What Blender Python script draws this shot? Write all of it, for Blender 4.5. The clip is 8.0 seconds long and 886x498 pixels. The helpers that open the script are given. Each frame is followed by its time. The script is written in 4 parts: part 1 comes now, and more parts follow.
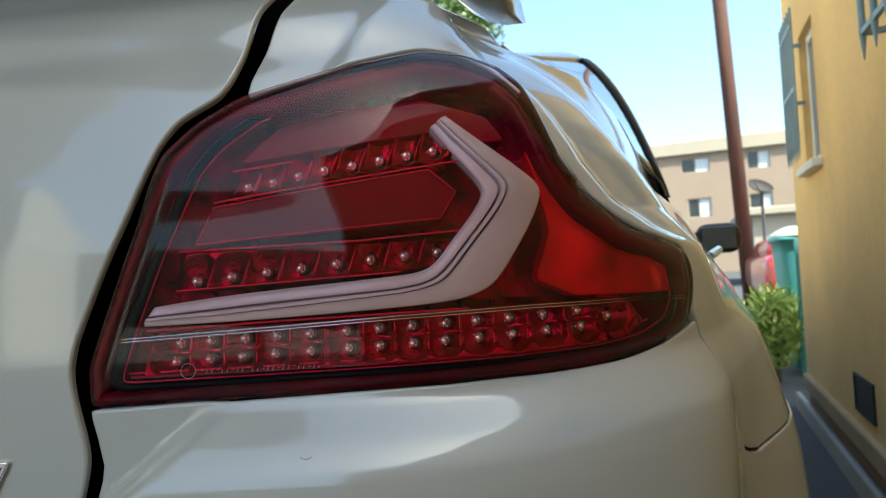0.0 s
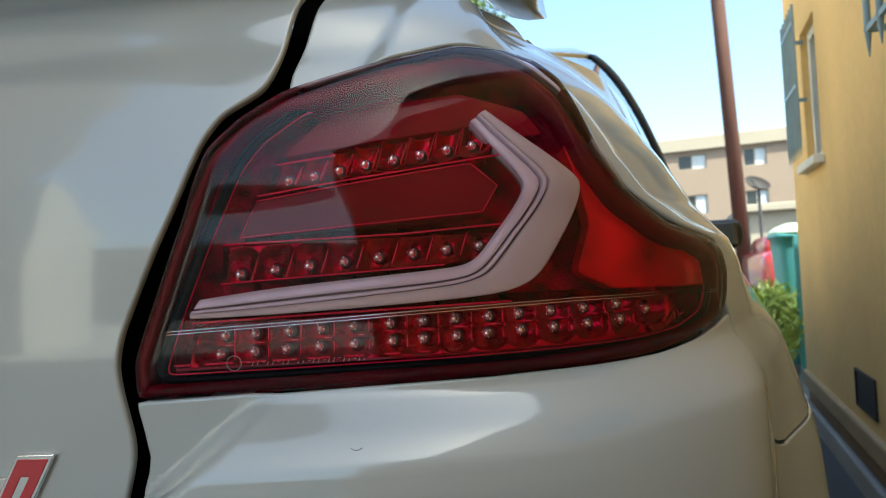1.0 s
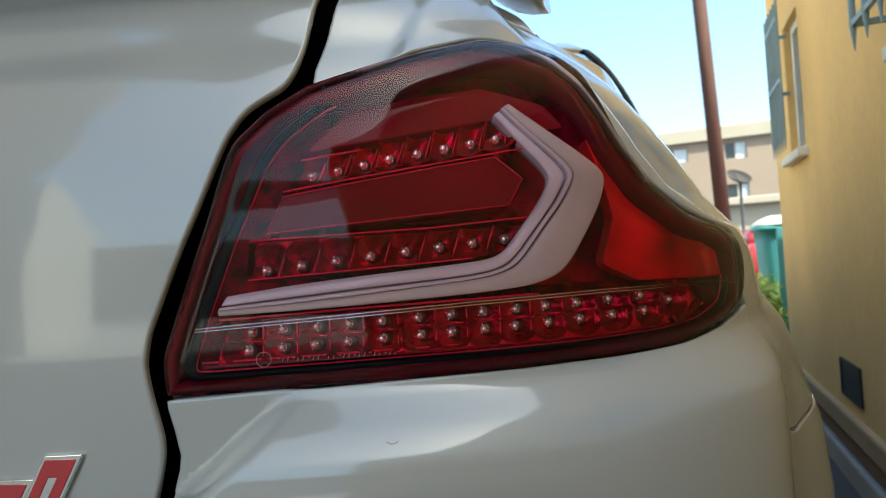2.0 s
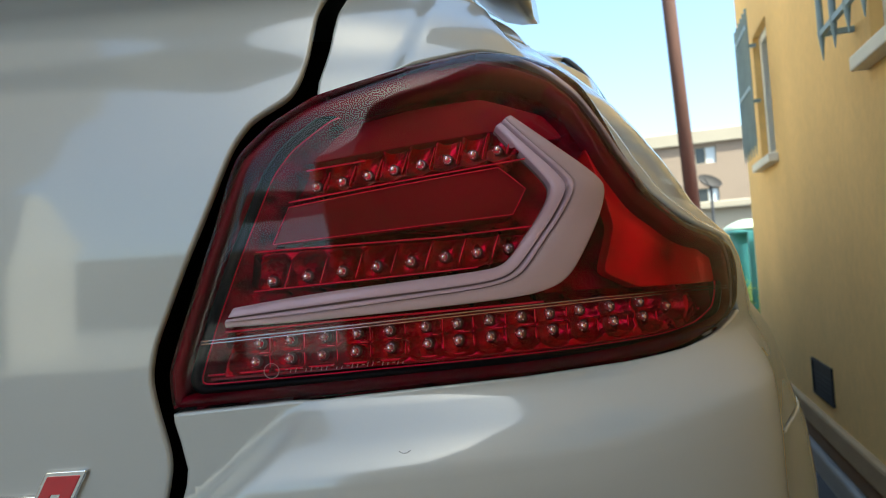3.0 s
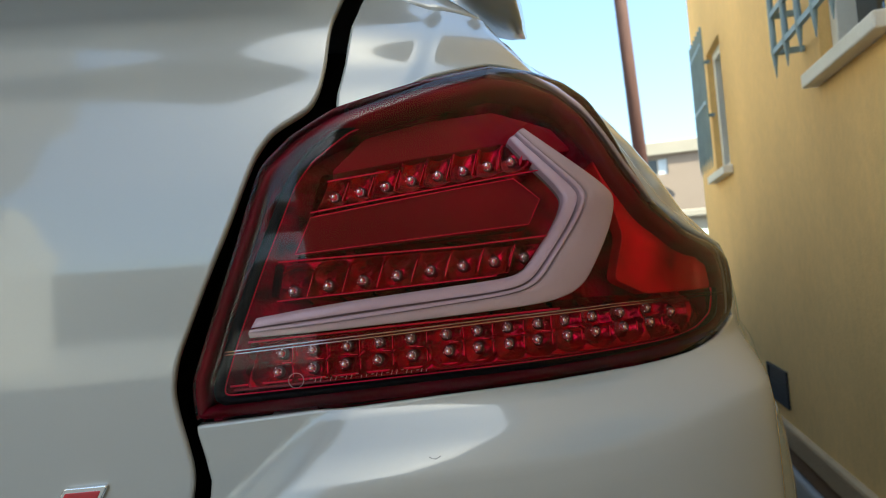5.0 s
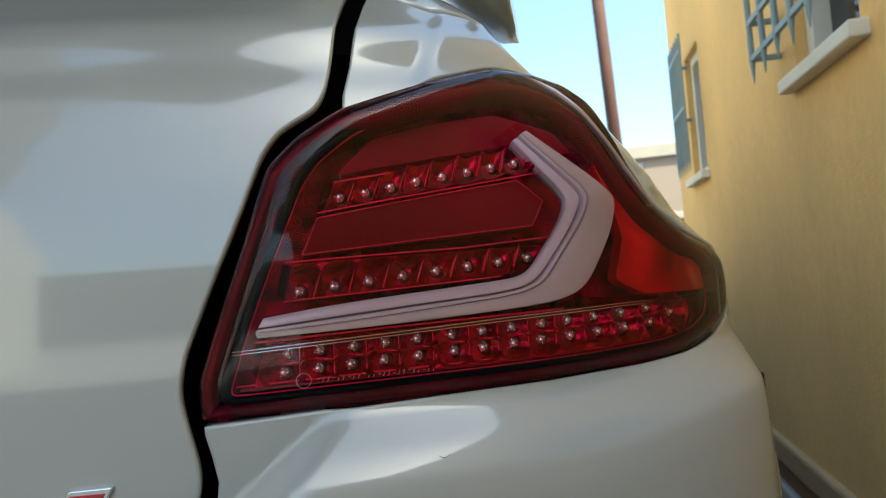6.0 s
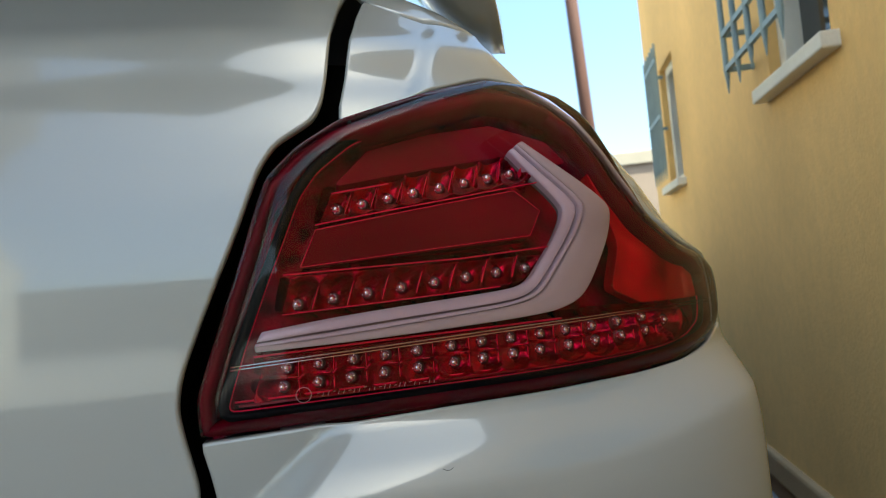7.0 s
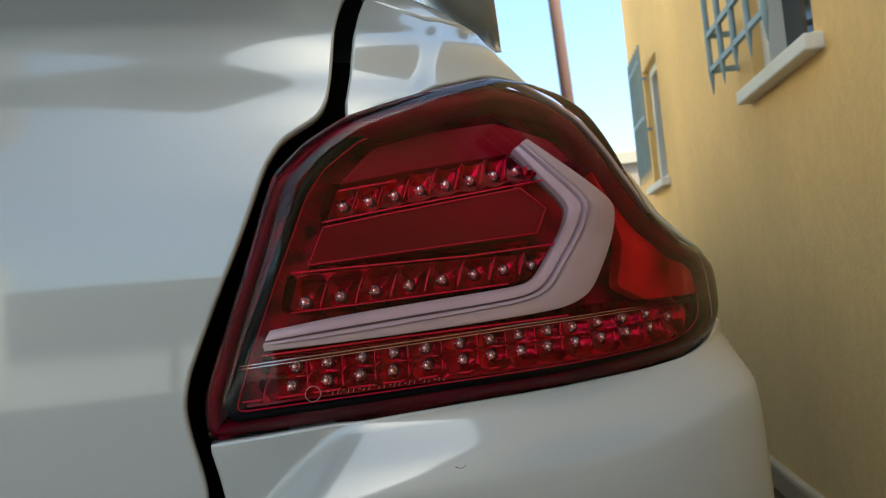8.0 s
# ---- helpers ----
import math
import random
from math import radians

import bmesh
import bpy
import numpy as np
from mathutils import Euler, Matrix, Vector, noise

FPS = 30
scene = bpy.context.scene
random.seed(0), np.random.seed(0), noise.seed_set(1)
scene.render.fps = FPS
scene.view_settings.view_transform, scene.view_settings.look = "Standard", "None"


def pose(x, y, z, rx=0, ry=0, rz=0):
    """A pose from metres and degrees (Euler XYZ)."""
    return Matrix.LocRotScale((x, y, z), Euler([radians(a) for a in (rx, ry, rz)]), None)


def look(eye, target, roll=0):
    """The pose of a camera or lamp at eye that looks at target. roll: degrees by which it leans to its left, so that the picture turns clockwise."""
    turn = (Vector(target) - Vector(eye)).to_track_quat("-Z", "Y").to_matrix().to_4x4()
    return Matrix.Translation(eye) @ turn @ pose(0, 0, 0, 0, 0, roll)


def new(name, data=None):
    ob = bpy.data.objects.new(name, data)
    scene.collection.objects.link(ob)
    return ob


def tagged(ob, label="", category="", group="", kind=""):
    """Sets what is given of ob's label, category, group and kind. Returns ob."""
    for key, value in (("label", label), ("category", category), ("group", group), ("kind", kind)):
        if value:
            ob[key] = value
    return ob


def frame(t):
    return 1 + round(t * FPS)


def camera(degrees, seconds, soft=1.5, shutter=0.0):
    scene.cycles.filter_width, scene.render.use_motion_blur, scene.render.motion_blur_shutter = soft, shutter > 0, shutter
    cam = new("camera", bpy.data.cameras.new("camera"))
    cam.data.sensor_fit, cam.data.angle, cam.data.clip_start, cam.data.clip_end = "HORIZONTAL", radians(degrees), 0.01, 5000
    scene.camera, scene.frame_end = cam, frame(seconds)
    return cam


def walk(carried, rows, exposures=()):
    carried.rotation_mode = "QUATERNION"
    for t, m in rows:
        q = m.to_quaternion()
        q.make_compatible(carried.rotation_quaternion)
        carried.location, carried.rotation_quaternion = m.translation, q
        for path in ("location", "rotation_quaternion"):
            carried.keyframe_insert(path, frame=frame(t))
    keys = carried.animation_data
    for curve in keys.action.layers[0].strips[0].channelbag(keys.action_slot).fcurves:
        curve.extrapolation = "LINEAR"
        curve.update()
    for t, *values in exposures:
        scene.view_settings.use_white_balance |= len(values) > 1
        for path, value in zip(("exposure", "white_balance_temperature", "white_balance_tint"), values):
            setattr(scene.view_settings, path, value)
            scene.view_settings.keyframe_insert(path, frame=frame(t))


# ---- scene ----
cam = camera(72.0, 8.0, soft=0.6)
cam.data.dof.use_dof, cam.data.dof.focus_distance, cam.data.dof.aperture_fstop = True, 0.42, 11.0
# seconds, place, then yaw, pitch and roll in degrees
ROWS = [
    (0, 0.0032, 0.0635, 0.8999, 22.141, 2.052, 2.906),
    (0.5, -0.0074, 0.0566, 0.8987, 21.618, 1.853, 2.969),
    (1, -0.0213, 0.0511, 0.8992, 21.812, 1.723, 2.873),
    (1.5, -0.0342, 0.0459, 0.8984, 21.354, 1.262, 3.187),
    (3, -0.0598, 0.0314, 0.9029, 18.128, 1.618, 4.037),
    (3.5, -0.0665, 0.0270, 0.9041, 17.218, 1.967, 4.114),
    (4, -0.0735, 0.0233, 0.9051, 16.221, 2.238, 4.440),
    (4.5, -0.0832, 0.0181, 0.9047, 15.316, 2.305, 4.529),
    (6, -0.1081, 0.0066, 0.9045, 12.279, 2.408, 4.418),
    (6.5, -0.1144, 0.0047, 0.9043, 11.450, 2.659, 4.700),
    (7, -0.1204, 0.0049, 0.9073, 10.257, 3.006, 5.014),
    (7.5, -0.1282, 0.0056, 0.9080, 9.327, 3.027, 4.992),
    (8, -0.1355, 0.0039, 0.9068, 8.711, 2.913, 5.229),
]
EXPOSURES = [(0.0, 1.68, 6380.0, -5.0), (8.0, 1.68, 6380.0, -5.0)]
walk(cam, [(t, pose(x, y, z, 90 + pitch, roll, yaw)) for t, x, y, z, yaw, pitch, roll in ROWS], EXPOSURES)

# ---- light: high sun from behind the yellow building, clear sky ----
SUN_EL, SUN_AZ = 57.0, 126.0  # azimuth clockwise from +y
world = bpy.data.worlds.new("sky")
scene.world = world
world.use_nodes = True
wn = world.node_tree
sky = wn.nodes.new("ShaderNodeTexSky")
sky.sky_type, sky.sun_disc = "NISHITA", False
sky.sun_elevation, sky.sun_rotation = radians(SUN_EL), radians(SUN_AZ)
sky.air_density, sky.dust_density, sky.ozone_density = 1.0, 2.5, 1.5
wn.links.new(sky.outputs[0], wn.nodes["Background"].inputs[0])
wn.nodes["Background"].inputs[1].default_value = 0.15
sun_data = bpy.data.lights.new("sun", "SUN")
sun_data.energy, sun_data.angle, sun_data.color = 4.0, radians(0.53), (1.0, 0.95, 0.86)
sun = new("sun", sun_data)
_a, _e = radians(SUN_AZ), radians(SUN_EL)
sun.matrix_world = look((9 * math.sin(_a) * math.cos(_e), 9 * math.cos(_a) * math.cos(_e), 9 * math.sin(_e)), (0, 0, 0))


# ---- materials ----
def nodes_of(name):
    m = bpy.data.materials.new(name)
    m.use_nodes = True
    t = m.node_tree
    return m, t, t.nodes["Principled BSDF"]


def mat(name, col, rough=0.5, metal=0.0, var=0.12, scale=6.0, grain=0.06, gscale=90.0, bump=0.0, bscale=200.0, coat=0.0, stretch=(1, 1, 1), spread=0.0):
    """Principled surface: base colour varied at two scales, uneven roughness, fine relief."""
    m, t, b = nodes_of(name)
    N, L = t.nodes, t.links
    tc = N.new("ShaderNodeTexCoord")
    mp = N.new("ShaderNodeMapping")
    mp.inputs["Scale"].default_value = stretch
    L.new(tc.outputs["Object"], mp.inputs[0])
    big, small = N.new("ShaderNodeTexNoise"), N.new("ShaderNodeTexNoise")
    for n, s, d in ((big, scale, 5), (small, gscale, 3)):
        n.inputs["Scale"].default_value, n.inputs["Detail"].default_value = s, d
        L.new(mp.outputs[0], n.inputs["Vector"])
    val = N.new("ShaderNodeMath")
    val.operation = "MULTIPLY_ADD"
    L.new(big.outputs[0], val.inputs[0])
    val.inputs[1].default_value, val.inputs[2].default_value = 2 * var, 1 - var
    val2 = N.new("ShaderNodeMath")
    val2.operation = "MULTIPLY_ADD"
    L.new(small.outputs[0], val2.inputs[0])
    val2.inputs[1].default_value, val2.inputs[2].default_value = 2 * grain, -grain
    add = N.new("ShaderNodeMath")
    L.new(val.outputs[0], add.inputs[0]), L.new(val2.outputs[0], add.inputs[1])
    low = N.new("ShaderNodeMath")
    low.operation = "MAXIMUM"
    low.inputs[1].default_value = 0.04
    L.new(add.outputs[0], low.inputs[0])
    add = low
    out = add
    if spread:
        info = N.new("ShaderNodeObjectInfo")
        rnd = N.new("ShaderNodeMath")
        rnd.operation = "MULTIPLY_ADD"
        L.new(info.outputs["Random"], rnd.inputs[0])
        rnd.inputs[1].default_value, rnd.inputs[2].default_value = 2 * spread, -spread
        out = N.new("ShaderNodeMath")
        L.new(add.outputs[0], out.inputs[0]), L.new(rnd.outputs[0], out.inputs[1])
    mul = N.new("ShaderNodeVectorMath")
    mul.operation = "SCALE"
    mul.inputs[0].default_value = col
    L.new(out.outputs[0], mul.inputs["Scale"])
    L.new(mul.outputs[0], b.inputs["Base Color"])
    rr = N.new("ShaderNodeMath")
    rr.operation = "MULTIPLY_ADD"
    L.new(small.outputs[0], rr.inputs[0])
    rr.inputs[1].default_value, rr.inputs[2].default_value = 0.25 * rough, 0.875 * rough
    L.new(rr.outputs[0], b.inputs["Roughness"])
    b.inputs["Metallic"].default_value = metal
    b.inputs["Coat Weight"].default_value = coat
    b.inputs["Coat Roughness"].default_value = 0.04
    b.inputs["Coat IOR"].default_value = 1.6
    if bump:
        bn, bp = N.new("ShaderNodeTexNoise"), N.new("ShaderNodeBump")
        bn.inputs["Scale"].default_value, bn.inputs["Detail"].default_value = bscale, 4
        L.new(mp.outputs[0], bn.inputs["Vector"])
        bp.inputs["Distance"].default_value = bump
        L.new(bn.outputs[0], bp.inputs["Height"])
        L.new(bp.outputs[0], b.inputs["Normal"])
    return m


def clear(name, tint, ior=1.5, rough=0.0):
    """Thin transparent cover: tinted see-through with a glossy face."""
    m, t, b = nodes_of(name)
    N, L = t.nodes, t.links
    N.remove(b)
    tr, gl, mx, fr = N.new("ShaderNodeBsdfTransparent"), N.new("ShaderNodeBsdfGlossy"), N.new("ShaderNodeMixShader"), N.new("ShaderNodeFresnel")
    tr.inputs[0].default_value = (*tint, 1)
    gl.inputs["Roughness"].default_value = rough
    fr.inputs[0].default_value = ior
    L.new(fr.outputs[0], mx.inputs[0]), L.new(tr.outputs[0], mx.inputs[1]), L.new(gl.outputs[0], mx.inputs[2])
    L.new(mx.outputs[0], N["Material Output"].inputs[0])
    return m


M_PAINT = mat("white_car_paint", (0.35, 0.366, 0.360), 0.3, 0, 0.02, 3, 0.015, 900, coat=1.0)
M_PAINT.node_tree.nodes["Principled BSDF"].inputs["Coat Roughness"].default_value = 0.065
# gap shade put into the colour: near black, hardly any specular
M_GAP = mat("gap_shade_black", (0.004, 0.004, 0.004), 0.95, 0, 0.1, 30)
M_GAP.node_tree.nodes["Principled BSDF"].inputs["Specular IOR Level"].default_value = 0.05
M_BLACK = mat("black_plastic", (0.012, 0.012, 0.013), 0.5, 0, 0.15, 30, 0.05, 300)
M_RUBBER = mat("tyre_rubber", (0.02, 0.02, 0.021), 0.75, 0, 0.2, 20, 0.08, 200, 0.001, 300)
M_LENS = clear("clear_lens", (0.97, 0.85, 0.89), 1.36)
M_DEEP = mat("deep_red_plastic", (0.13, 0.0002, 0.008), 0.12, 0.1, 0.9, 30, 0.05, 300)
M_REDMET = mat("red_reflector", (0.42, 0.0004, 0.022), 0.13, 1.0, 0.9, 90, 0.3, 300, 0.0010, 260)
M_REDBACK = mat("red_housing", (0.34, 0.0003, 0.018), 0.2, 0.4, 2.2, 45, 0.5, 200, 0.004, 60)
M_REDEDGE = mat("red_edge", (0.85, 0.004, 0.06), 0.3, 0, 0.1, 40)
M_REDPANEL = mat("red_panel", (0.19, 0.0001, 0.009), 0.04, 0.0, 0.6, 14, 0.05, 200)
M_REDSIDE = mat("red_side_panel", (0.62, 0.0010, 0.012), 0.15, 0.3, 1.8, 22, 0.1, 200)
M_REDPANEL.node_tree.nodes["Principled BSDF"].inputs["Specular IOR Level"].default_value = 0.08
for m in (M_REDSIDE, M_DEEP, M_REDMET, M_REDBACK, M_REDEDGE):
    m.node_tree.nodes["Principled BSDF"].inputs["Specular IOR Level"].default_value = 0.04
M_BEZEL = mat("smoked_bezel", (0.004, 0.005, 0.005), 0.3, 0, 0.1, 30)
M_BEZEL.node_tree.nodes["Principled BSDF"].inputs["Specular IOR Level"].default_value = 0.05
M_GUIDE = mat("frosted_white_guide", (0.66, 0.60, 0.55), 0.45, 0, 0.04, 30, 0.02, 400)
M_GUIDE2 = mat("polished_white_guide", (0.74, 0.68, 0.72), 0.2, 0, 0.04, 30, 0.02, 400, coat=0.3)
M_GUIDEBASE = mat("grey_guide_base", (0.28, 0.23, 0.23), 0.4, 0, 0.1, 30)
M_CHROME = mat("chrome", (0.75, 0.75, 0.76), 0.08, 1.0, 0.04, 60)
M_LED = mat("led_dome", (0.95, 0.93, 0.91), 0.05, 0.8, 0.7, 700, 0.4, 1500, coat=1.0)
M_COLLAR = mat("lamp_collar", (0.03, 0.001, 0.002), 0.3, 0.0, 0.2, 200)
M_GLINT = mat("white_glint", (0.95, 0.92, 0.88), 0.4, 0.3, 0.1, 300)
M_MARK = mat("moulded_clear_plastic", (0.50, 0.34, 0.34), 0.4, 0, 0.1, 300)
M_GLASS = mat("dark_car_glass", (0.008, 0.010, 0.011), 0.03, 0, 0.1, 3, coat=1.0)
M_RIM = mat("dark_alloy", (0.10, 0.10, 0.11), 0.3, 0.9, 0.1, 10)
M_BADGE = mat("badge_red", (0.42, 0.008, 0.018), 0.15, 0, 0.08, 80, coat=0.8)
M_STUCCO = mat("yellow_stucco", (0.85, 0.545, 0.20), 0.85, 0, 0.30, 1.6, 0.10, 45, 0.0016, 160, stretch=(1, 1, 0.6))
M_PLINTH = mat("brown_plinth", (0.22, 0.135, 0.075), 0.85, 0, 0.25, 4, 0.1, 70, 0.003, 150)
M_LEDGE = mat("tan_ledge", (0.42, 0.29, 0.15), 0.85, 0, 0.2, 5, 0.08, 80, 0.003, 150)
M_SILL = mat("white_sill", (0.80, 0.76, 0.66), 0.7, 0, 0.12, 8, 0.05, 80, 0.001, 200)
M_BARS = mat("blue_grey_iron", (0.24, 0.33, 0.36), 0.5, 0.1, 0.2, 12, 0.1, 120)
M_BINLID = mat("pale_green_plastic", (0.50, 0.62, 0.50), 0.5, 0, 0.15, 8, 0.05, 80)
M_TEAL = mat("teal_plastic", (0.07, 0.28, 0.30), 0.5, 0, 0.15, 8, 0.05, 80)
M_ASPHALT = mat("asphalt", (0.055, 0.056, 0.06), 0.85, 0, 0.25, 1.5, 0.25, 160, 0.004, 220)
M_CONCRETE = mat("concrete", (0.30, 0.29, 0.27), 0.85, 0, 0.25, 3, 0.12, 90, 0.003, 160)
M_WOOD = mat("brown_pole_wood", (0.09, 0.036, 0.022), 0.8, 0, 0.5, 3, 0.2, 60, 0.006, 60, stretch=(6, 6, 0.4))
M_FARWALL = mat("tan_facade", (0.29, 0.215, 0.16), 0.9, 0, 0.08, 0.6, 0.04, 20, 0.01, 30)
M_FARTRIM = mat("cream_trim", (0.38, 0.325, 0.25), 0.9, 0, 0.08, 0.8, 0.04, 20)
M_PANE = mat("window_pane", (0.03, 0.035, 0.04), 0.05, 0, 0.1, 3)
M_CURTAIN = mat("pale_curtain", (0.55, 0.58, 0.60), 0.8, 0, 0.1, 5, 0.05, 40)
M_GREY = mat("dark_grey_metal", (0.06, 0.06, 0.065), 0.6, 0.1, 0.15, 10)
M_DISH = mat("weathered_dark_metal", (0.035, 0.030, 0.028), 0.8, 0, 0.3, 8)
M_LEAF = mat("leaf_green", (0.40, 0.50, 0.13), 0.5, 0, 0.5, 9, 0.1, 60, spread=0.15)
M_LEAF2 = mat("tree_leaf_green", (0.10, 0.16, 0.04), 0.5, 0, 0.35, 2, 0.1, 20)
M_BARK = mat("bark", (0.12, 0.09, 0.06), 0.9, 0, 0.3, 8, 0.1, 60, 0.01, 40)
M_REDCAR = mat("red_paint", (0.45, 0.02, 0.025), 0.3, 0, 0.05, 5, coat=0.8)
M_BLOCKER = mat("brown_blocker", (0.085, 0.07, 0.055), 0.9, 0, 0.2, 1.0, 0.05, 30, 0.004, 80)
M_APRON = mat("pale_concrete", (0.34, 0.332, 0.31), 0.85, 0, 0.25, 2, 0.12, 90, 0.003, 160)
M_CREAMWALL = mat("cream_render", (0.66, 0.62, 0.54), 0.9, 0, 0.2, 0.8, 0.05, 30, 0.004, 80)
M_PALEWALL = mat("pale_render", (0.58, 0.53, 0.44), 0.9, 0, 0.12, 1.0, 0.05, 30, 0.004, 80)


# ---- building blocks ----
def mesh_of(name, verts, faces, mats, smooth=True, normals=None, slots=None):
    me = bpy.data.meshes.new(name)
    me.from_pydata([tuple(map(float, v)) for v in verts], [], [tuple(map(int, f)) for f in faces])
    for m in (mats if isinstance(mats, (list, tuple)) else [mats]):
        me.materials.append(m)
    if slots is not None:
        me.polygons.foreach_set("material_index", slots)
    if smooth:
        me.polygons.foreach_set("use_smooth", [True] * len(me.polygons))
    if normals is not None:
        me.normals_split_custom_set_from_vertices([tuple(map(float, n)) for n in normals])
    me.validate()
    me.update()
    return me


def part(name, data, material, parent=None, label="", smooth=False):
    """Links a bmesh (or a ready mesh) as one object under parent."""
    if isinstance(data, bmesh.types.BMesh):
        me = bpy.data.meshes.new(name)
        bmesh.ops.recalc_face_normals(data, faces=data.faces)
        data.to_mesh(me)
        data.free()
        me.materials.append(material)
        if smooth:
            me.polygons.foreach_set("use_smooth", [True] * len(me.polygons))
    else:
        me = data
    ob = new(name, me)
    ob.parent = parent
    if label:
        ob["label"] = label
    return ob


def empty(name, label, category, group="", kind="", at=(0, 0, 0)):
    ob = new(name)
    ob.location = at
    ob.empty_display_size = 0.1
    tagged(ob, label, category, group, kind)
    return ob


def box(bm, x0, x1, y0, y1, z0, z1, bevel=0.0, seg=2):
    b = bmesh.new()
    bmesh.ops.create_cube(b, size=1.0, matrix=Matrix.Translation(((x0 + x1) / 2, (y0 + y1) / 2, (z0 + z1) / 2)) @ Matrix.Diagonal((x1 - x0, y1 - y0, z1 - z0, 1)))
    if bevel:
        bmesh.ops.bevel(b, geom=list(b.edges), offset=bevel, segments=seg, affect="EDGES", profile=0.5)
    t = bpy.data.meshes.new("tmp")
    b.to_mesh(t)
    b.free()
    bm.from_mesh(t)
    bpy.data.meshes.remove(t)
    return bm


def rod(bm, a, b, r0, r1=None, seg=10, caps=True):
    a, b = Vector(a), Vector(b)
    d = b - a
    bmesh.ops.create_cone(bm, cap_ends=caps, segments=seg, radius1=r0, radius2=r0 if r1 is None else r1, depth=d.length,
                          matrix=Matrix.Translation((a + b) / 2) @ d.to_track_quat("Z", "Y").to_matrix().to_4x4())
    return bm


def sweep(points, r, seg=6):
    """Thin round bar along points: verts, faces."""
    p = np.array(points, float)
    d = np.gradient(p, axis=0)
    d /= np.linalg.norm(d, axis=1)[:, None]
    ref = np.where(np.abs(d[:, 2:3]) > 0.9, [[1.0, 0, 0]], [[0, 0, 1.0]])
    u = np.cross(d, ref)
    u /= np.linalg.norm(u, axis=1)[:, None]
    w = np.cross(d, u)
    a = np.arange(seg) * 2 * np.pi / seg
    v = (p[:, None] + r * (np.cos(a)[None, :, None] * u[:, None] + np.sin(a)[None, :, None] * w[:, None])).reshape(-1, 3)
    f = [(i * seg + j, i * seg + (j + 1) % seg, (i + 1) * seg + (j + 1) % seg, (i + 1) * seg + j) for i in range(len(p) - 1) for j in range(seg)]
    f += [tuple(range(seg)), tuple(range((len(p) - 1) * seg, len(p) * seg))]
    return v, f


# ---- car body surface: s runs along the waist from the tail's middle, z is height ----
CX = -0.85
PLAN = [(-0.85, 0.2405), (-0.65, 0.246), (-0.45, 0.2685), (-0.3066, 0.3093), (-0.198, 0.350), (-0.126, 0.380), (-0.0578, 0.4245), (-0.0085, 0.490), (0.0175, 0.562),
        (0.034, 0.663), (0.051, 0.85), (0.060, 1.05), (0.065, 1.4), (0.062, 3.6), (0.035, 4.1), (-0.06, 4.5), (-0.3, 4.75), (-0.6, 4.84), (-0.85, 4.85)]
REAR = [(0.12, 0.06), (0.32, 0.0), (0.72, 0.004), (0.86, 0), (0.923, 0.001), (0.966, 0.007), (1.008, 0.020), (1.029, 0.030), (1.045, 0.041), (1.060, 0.0465), (1.074, 0.052), (1.086, 0.060), (1.098, 0.074), (1.12, 0.094), (1.15, 0.122), (1.17, 0.155)]
SIDE = [(0.12, 0.06), (0.37, 0.0), (0.86, 0.0), (0.923, 0.006), (0.976, 0.025), (1.008, 0.046), (1.029, 0.066), (1.05, 0.088), (1.07, 0.106), (1.09, 0.136), (1.15, 0.170)]
FLANK = [(0.12, 0.06), (0.37, 0.0), (0.86, 0.0), (0.923, 0.040), (0.96, 0.056), (0.985, 0.080), (1.005, 0.105), (1.03, 0.120), (1.104, 0.140), (1.18, 0.170)]
FLARE = [(0.2, 0.0), (0.4, 0.03), (0.64, 0.045), (0.71, 0.038), (0.79, 0.018), (0.86, 0.0)]
BULGE = [(0.1, 0.0), (0.3, 0.03), (0.5, 0.042), (0.76, 0.041), (0.785, 0.0395), (0.801, 0.036), (0.812, 0.025), (0.822, 0.012), (0.832, 0.0)]


def curve_through(knots, n):
    """Natural cubic curve through the knots: n even lengths along it and their points."""
    k = np.array(knots, float)
    d = np.r_[0, np.cumsum(np.linalg.norm(np.diff(k, axis=0), axis=1))]
    m, h = len(k), np.diff(d)
    A, B = np.zeros((m, m)), np.zeros_like(k)
    A[0, 0] = A[-1, -1] = 1
    for i in range(1, m - 1):
        A[i, i - 1:i + 2] = h[i - 1], 2 * (h[i - 1] + h[i]), h[i]
        B[i] = 6 * ((k[i + 1] - k[i]) / h[i] - (k[i] - k[i - 1]) / h[i - 1])
    Q = np.linalg.solve(A, B)
    t = np.linspace(0, d[-1], 8 * n)
    j = np.clip(np.searchsorted(d, t, side="right") - 1, 0, m - 2)
    a, b, g = (d[j + 1] - t)[:, None], (t - d[j])[:, None], h[j][:, None]
    p = Q[j] * a**3 / (6 * g) + Q[j + 1] * b**3 / (6 * g) + (k[j] / g - Q[j] * g / 6) * a + (k[j + 1] / g - Q[j + 1] * g / 6) * b
    s = np.r_[0, np.cumsum(np.linalg.norm(np.diff(p, axis=0), axis=1))]
    q = np.linspace(0, s[-1], n)
    return q, np.stack([np.interp(q, s, p[:, i]) for i in range(k.shape[1])], 1)


def softened(pts, sigma):
    z = np.arange(0.1, 1.2, 0.001)
    v = np.interp(z, [p[0] for p in pts], [p[1] for p in pts])
    r = int(4 * sigma / 0.001)
    g = np.exp(-0.5 * (np.arange(-r, r + 1) * 0.001 / sigma) ** 2)
    return z, np.convolve(np.pad(v, r, mode="edge"), g / g.sum(), "valid")


